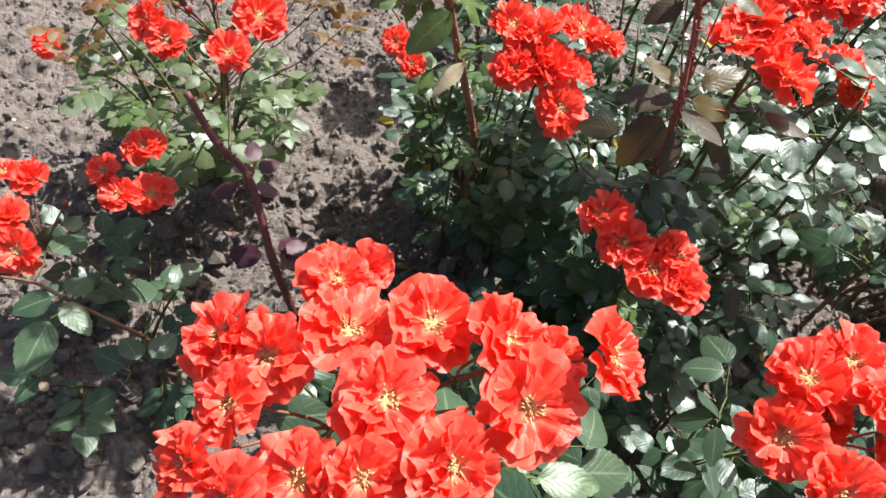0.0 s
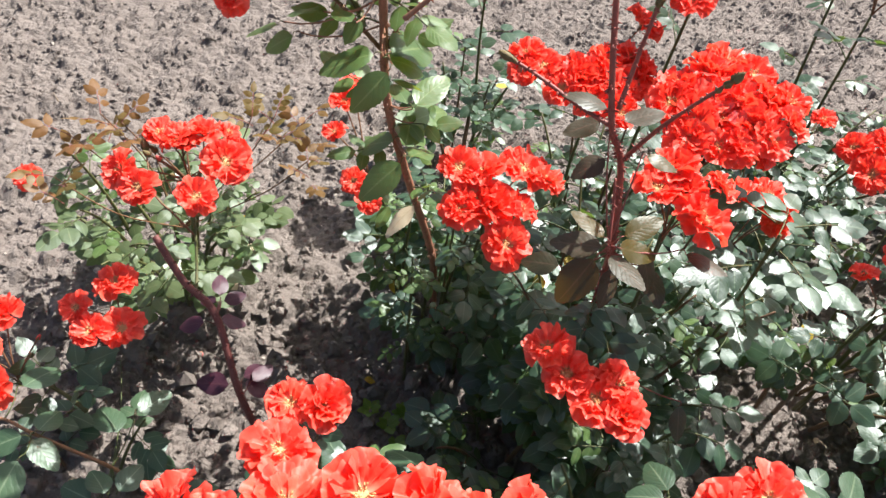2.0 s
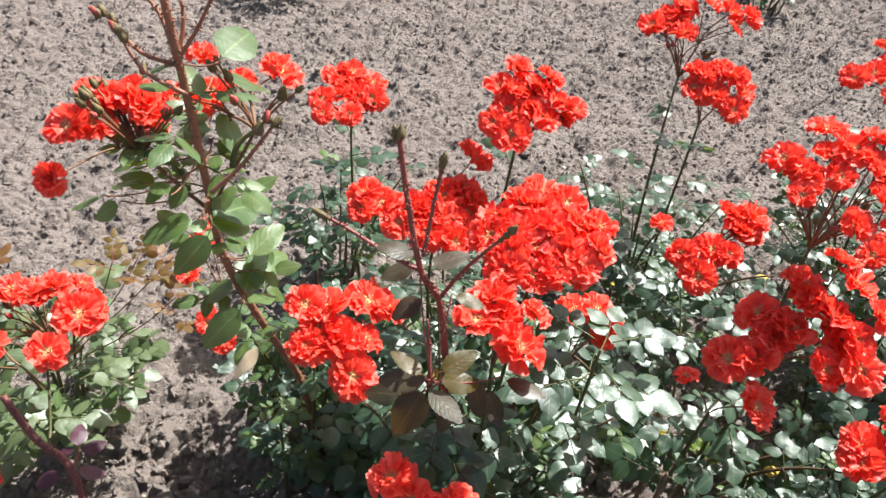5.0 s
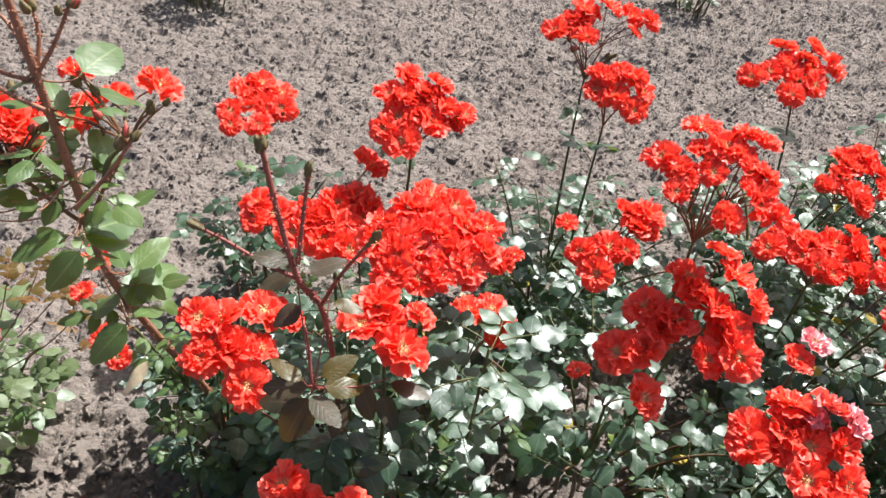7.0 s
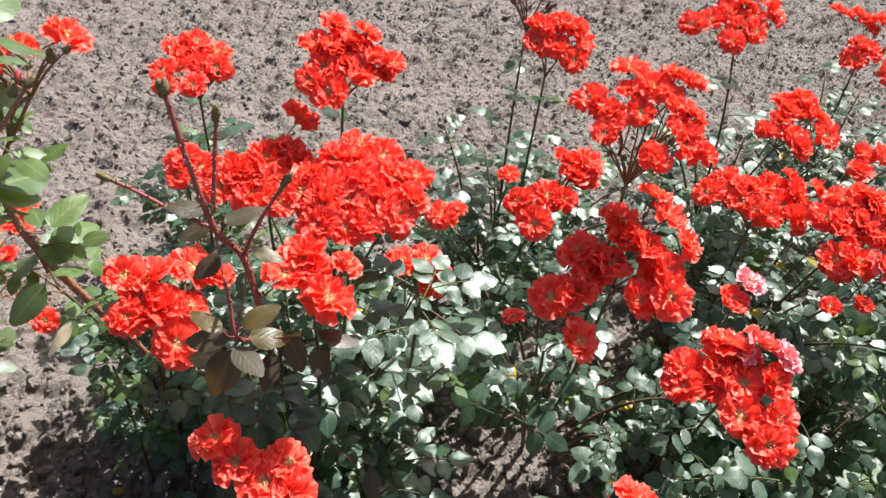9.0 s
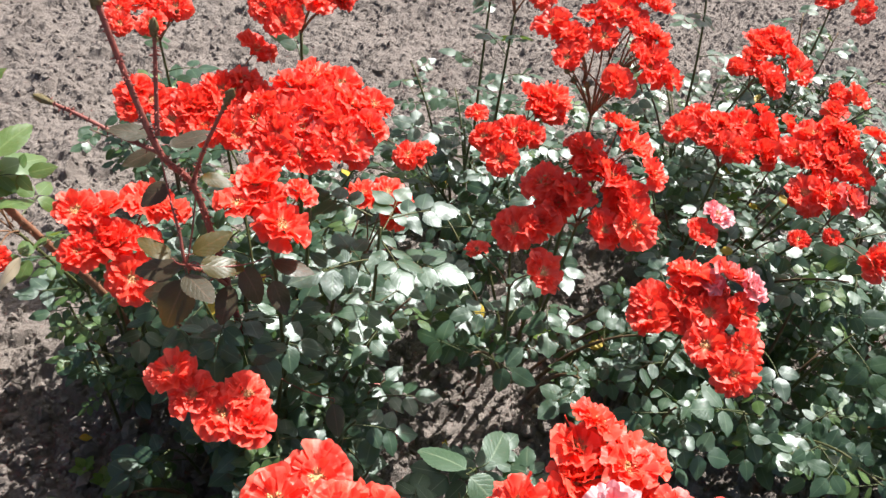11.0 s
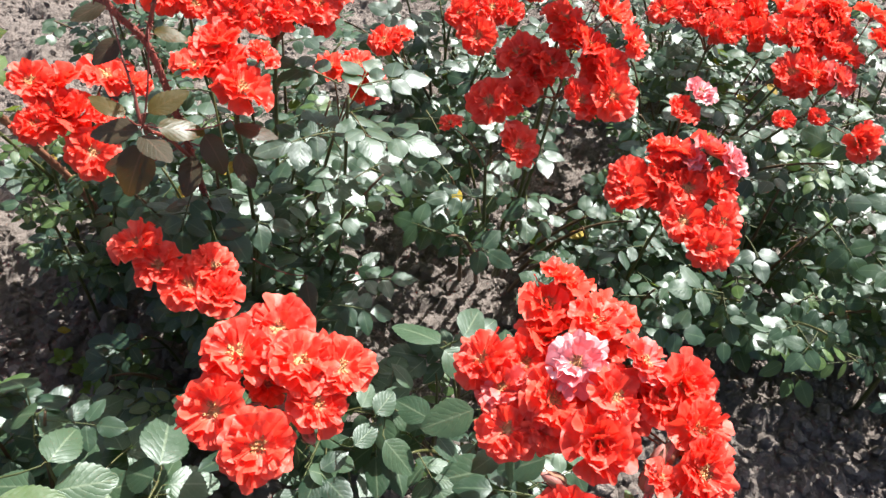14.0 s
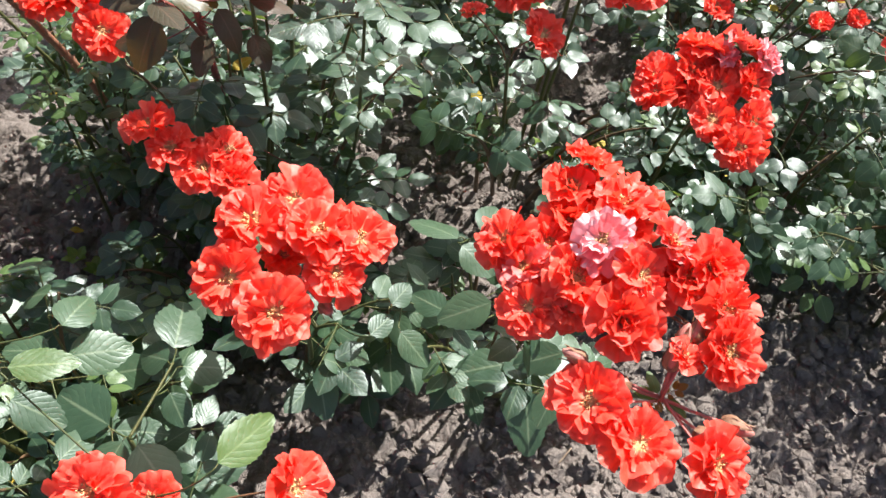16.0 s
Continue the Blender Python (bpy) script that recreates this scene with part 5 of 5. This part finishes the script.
for pts in shoots_up:
    side = long_cane(bush, pts, 0.0026, 0.0017, CANE_RED, 40)
    way = (side[-1] - side[-3]).normalized()
    for i in range(3):
        w = (way + Vector((rnd.uniform(-1, 1), rnd.uniform(-1, 1), rnd.uniform(-1, 1))) * 0.35 * (i > 0)).normalized()
        piece("bud", BUDS[2], bush, Matrix.Translation(side[-1 - i]) @ toward(w) @ Matrix.Scale(0.015 - 0.003 * i, 4))
for i in range(3):
    piece("bud", BUDS[0], bush, Matrix.Translation(line[-1] + Vector((rnd.uniform(-1, 1), rnd.uniform(-1, 1), -0.5 * i)) * 0.006) @ toward(Vector((rnd.uniform(-0.4, 0.4), rnd.uniform(-0.4, 0.4), 1))) @ Matrix.Scale(0.016, 4))
# short front shoot with a star of bronze leaves
star = Vector((0.286, 0.546, 0.578))
long_cane(bush, [(0.326, 0.61, 0.47), (0.305, 0.575, 0.535), tuple(star), (0.284, 0.560, 0.612), (0.280, 0.572, 0.645)], 0.0026, 0.0012, CANE_RED, 30)
leaflets(bush, BRONZE_BIG, [(0.287, 0.548, 0.577, 167, -7, 0.058), (0.283, 0.538, 0.580, -70, 5, 0.061), (0.271, 0.603, 0.480, 161, -5, 0.050), (0.286, 0.560, 0.550, -137, -46, 0.069), (0.341, 0.577, 0.540, -45, -46, 0.055), (0.371, 0.554, 0.565, -33, -5, 0.057), (0.439, 0.510, 0.335, -96, -44, 0.055), (0.329, 0.600, 0.490, -100, -25, 0.050), (0.378, 0.609, 0.480, -70, -25, 0.050), (0.275, 0.619, 0.690, 164, 25, 0.048)], [tuple(star), (0.322, 0.608, 0.50), (0.345, 0.63, 0.30)], CANE_RED)
leaflets(bush, OLIVE_BIG, [(0.292, 0.549, 0.577, 2, -7, 0.058), (0.276, 0.530, 0.600, 132, 26, 0.046), (0.288, 0.534, 0.600, 11, 23, 0.051), (0.309, 0.593, 0.660, -29, 0, 0.038)], [tuple(star)], CANE_RED)
leaflets(bush, BRONZE_BIG, [(0.281, 0.605, 0.690, 25, 11, 0.051), (0.280, 0.636, 0.670, -170, -12, 0.047), (0.284, 0.611, 0.640, -157, -16, 0.040)])
for i in range(9):
    a = radians(rnd.uniform(170, 370))
    p = line[10 + i // 2] + Vector((0.01 * math.cos(a), 0.01 * math.sin(a), -0.02 * (i % 3)))
    leaf_at(bush, LEAVES, p, Vector((math.cos(a), math.sin(a), rnd.uniform(-0.5, 0.1))), 0.10, rnd.uniform(-20, 20), Vector((-0.2, -0.4, 1)))

# upright leafy shoot whose leaves catch the sun
line = long_cane(bush, [(0.47, 0.68, 0.02), (0.505, 0.614, 0.25), (0.515, 0.604, 0.542)], 0.0035, 0.0020, STALK)
for i in range(9):
    a = i * 2.4
    out = Vector((math.cos(a), math.sin(a), 0.05))
    leaf_at(bush, FLAT, line[-1 - i // 2] + out * 0.012 + Vector((0, 0, 0.012)), out, rnd.uniform(0.085, 0.105), 0, Vector((0.13, -0.20, 0.97)))

# a withered leaf on the tall bush
DRY_BIG = [leaf_mesh("leaf", LEAF_DRY, STALK, 1, 150, 0.24, 0.95, 0.12)]
tall = named("tall leaning cane")
leaf_at(tall, DRY_BIG, Vector((0.103, 0.685, 0.503)), Vector((-0.8, -0.5, -0.25)), 0.06, 10).name = "withered_leaf"

# purple young cane
bush = named("pale green leaves and open")
line = long_cane(bush, [(-0.085, 0.585, -0.01), (-0.105, 0.590, 0.12), (-0.127, 0.604, 0.22), (-0.152, 0.653, 0.318), (-0.189, 0.673, 0.36), (-0.223, 0.705, 0.41)], 0.0058, 0.0046, CANE_PURPLE, 150, None, "dark purple young cane with a dried tip")
long_cane(bush, [(-0.176, 0.666, 0.345), (-0.178, 0.695, 0.352), (-0.182, 0.735, 0.380), (-0.186, 0.762, 0.400)], 0.0022, 0.0016, STALK, 10)
long_cane(bush, [(-0.182, 0.735, 0.380), (-0.210, 0.755, 0.400), (-0.237, 0.776, 0.420), (-0.251, 0.824, 0.450)], 0.0016, 0.0011, PEDICEL)
piece("bud", BUDS[0], bush, Matrix.Translation((-0.251, 0.824, 0.450)) @ toward(Vector((-0.1, 0.3, 1))) @ Matrix.Scale(0.018, 4))
PURPLE_BIG = [leaf_mesh("leaf", LEAF_PURPLE, CANE_PURPLE, 1, 180 + i, 0.32, 0.95, 0.10) for i in range(3)]
leaflets(bush, PURPLE_BIG, [(-0.156, 0.690, 0.300, 155, 0, 0.034), (-0.152, 0.690, 0.300, 31, 0, 0.040), (-0.154, 0.697, 0.300, 90, 32, 0.040), (-0.151, 0.658, 0.300, 20, -15, 0.044), (-0.166, 0.657, 0.300, -178, 0, 0.044), (-0.127, 0.631, 0.200, 27, 0, 0.044), (-0.127, 0.626, 0.200, -2, -11, 0.052), (-0.139, 0.626, 0.200, 177, 0, 0.060), (-0.115, 0.626, 0.200, 55, 0, 0.049)], [tuple(q) for q in line[10:24]], CANE_PURPLE)

# young bronze tips over the pale bush
for x, y, z, a in ((-0.40, 0.95, 0.37, 170), (-0.36, 0.98, 0.39, 120), (-0.42, 0.90, 0.33, 200), (-0.10, 0.98, 0.40, 60), (-0.06, 1.02, 0.36, 20), (-0.13, 0.95, 0.42, 100), (-0.34, 1.00, 0.36, 60), (-0.05, 0.96, 0.33, 330)):
    tip = Vector((x, y, z))
    long_cane(bush, [(-0.28, 1.0, 0.13), (x * 0.6 - 0.10, y + 0.02, z * 0.72), tuple(tip)], 0.0013, 0.0009, PEDICEL)
    for k in range(4):
        w = radians(a + 110 * k + rnd.uniform(-25, 25))
        leaf_at(bush, TIPS, tip - Vector((0, 0, 0.018 * k)), Vector((math.cos(w), math.sin(w), 0.7)), 0.060, rnd.uniform(-25, 25))

# ---- the next row ----
for x, y, s in ((0.10, 3.20, 0.17), (2.47, 3.23, 0.17)):
    base = (x, y, 0.0)
    bush = thing("rose_bush", base, "small leafy rose bush in the next row", "rose bush", "rose bushes in the next row")
    shoots(bush, base, 14, s, 0.24, 7, 0.07)

# ---- on the ground ----
def fallen(name, mesh, x, y, size, label, category, tilt=18):
    z = soil_z(x, y) + 0.006
    ob = new(name, mesh)
    ob.matrix_basis = Matrix.Translation((x, y, z)) @ pose(0, 0, 0, rnd.uniform(-tilt, tilt), rnd.uniform(-tilt, tilt), rnd.uniform(0, 360)) @ Matrix.Scale(size, 4)
    return tagged(ob, label, category)


def lone_leaflet(mat, seed):
    r = random.Random(seed)
    bm = bmesh.new()
    uv = bm.loops.layers.uv.new("UVMap")
    blade(bm, uv, Matrix.Translation((0, -0.5, 0)), 1.0, 0.33, 8, 0.3, r.uniform(-0.1, 0.2), 0.15, r.uniform(0, 6))
    return finish(bm, "fallen_leaf", mat)


def lone_petal(seed):
    bm = bmesh.new()
    uv = bm.loops.layers.uv.new("UVMap")
    petal(bm, uv, 0.0, 1.0, 0.5, 20, -10, 0.06, 0.3, 0.0, random.Random(seed))
    return finish(bm, "fallen_petal", PETAL_FADED)


DRY = [lone_leaflet(LEAF_DRY, i) for i in range(3)]
GOLD = [lone_leaflet(LEAF_YELLOW, i) for i in range(2)]
for i in range(34):
    x, y = rnd.uniform(-0.5, 1.5), rnd.uniform(0.35, 1.35)
    if i % 11:
        fallen("fallen_leaf", rnd.choice(DRY), x, y, rnd.uniform(0.022, 0.045), "curled dry brown rose leaf on the soil", "fallen leaf")
    else:
        fallen("fallen_leaf", rnd.choice(GOLD), x, y, rnd.uniform(0.022, 0.035), "yellow rose leaf fallen on the soil", "fallen leaf")
for i in range(9):
    fallen("fallen_petal", lone_petal(i), rnd.uniform(-0.5, 1.4), rnd.uniform(0.25, 1.2), rnd.uniform(0.014, 0.022), "fallen pink-red rose petal on the soil", "fallen petal")


def twig(x, y, length):
    a = rnd.uniform(0, math.tau)
    z = soil_z(x, y) + 0.007
    p = Vector((x, y, z))
    e = Vector((math.cos(a), math.sin(a), rnd.uniform(-0.05, 0.1)))
    bm = bmesh.new()
    tube(bm, [p + e * length * t + Vector((0, 0, 0.003 * math.sin(t * 7))) for t in (0, 0.25, 0.5, 0.75, 1)], 0.0016, 0.0008, 5)
    tagged(new("twig", finish(bm, "twig", TWIG)), "short dry twig lying on the soil", "twig")


for i in range(26):
    twig(rnd.uniform(-0.7, 1.7), rnd.uniform(0.15, 1.9), rnd.uniform(0.02, 0.06))


def weed(x, y, size):
    """A seedling with a rosette of small fresh leaves."""
    z = soil_z(x, y) - 0.002
    ob = thing("weed_seedling", (x, y, z), "fresh light green weed seedling in the soil", "weed")
    for k in range(7):
        a = k * 2.4 + rnd.uniform(-0.3, 0.3)
        way = Vector((math.cos(a), math.sin(a), 0.9 - 0.1 * k))
        y_ = way.normalized()
        x_ = y_.cross(Vector((0, 0, 1))).normalized()
        m = Matrix.Translation((x, y, z + 0.012)) @ Matrix((x_, y_, x_.cross(y_))).transposed().to_4x4() @ Matrix.Scale(size * rnd.uniform(0.7, 1.2), 4) @ Matrix.Translation((0, 0.5, 0))
        piece("leaf", WEED_LEAF, ob, m)
    bm = bmesh.new()
    tube(bm, [Vector((x, y, z - 0.004)), Vector((x, y, z + 0.016))], 0.0014, 0.001, 5)
    piece("stem", finish(bm, "stem", STALK), ob)


WEED_LEAF = lone_leaflet(LEAF_WEED, 9)
WEED_LEAF.name = "leaf"
for x, y in ((0.94, 0.80), (0.09, 0.57), (0.41, 0.55), (-0.38, 0.96), (0.21, 0.55), (0.95, 0.78), (0.09, 0.68), (0.12, 0.70), (0.06, 0.71), (0.10, 0.64)):
    weed(x, y, rnd.uniform(0.018, 0.028))
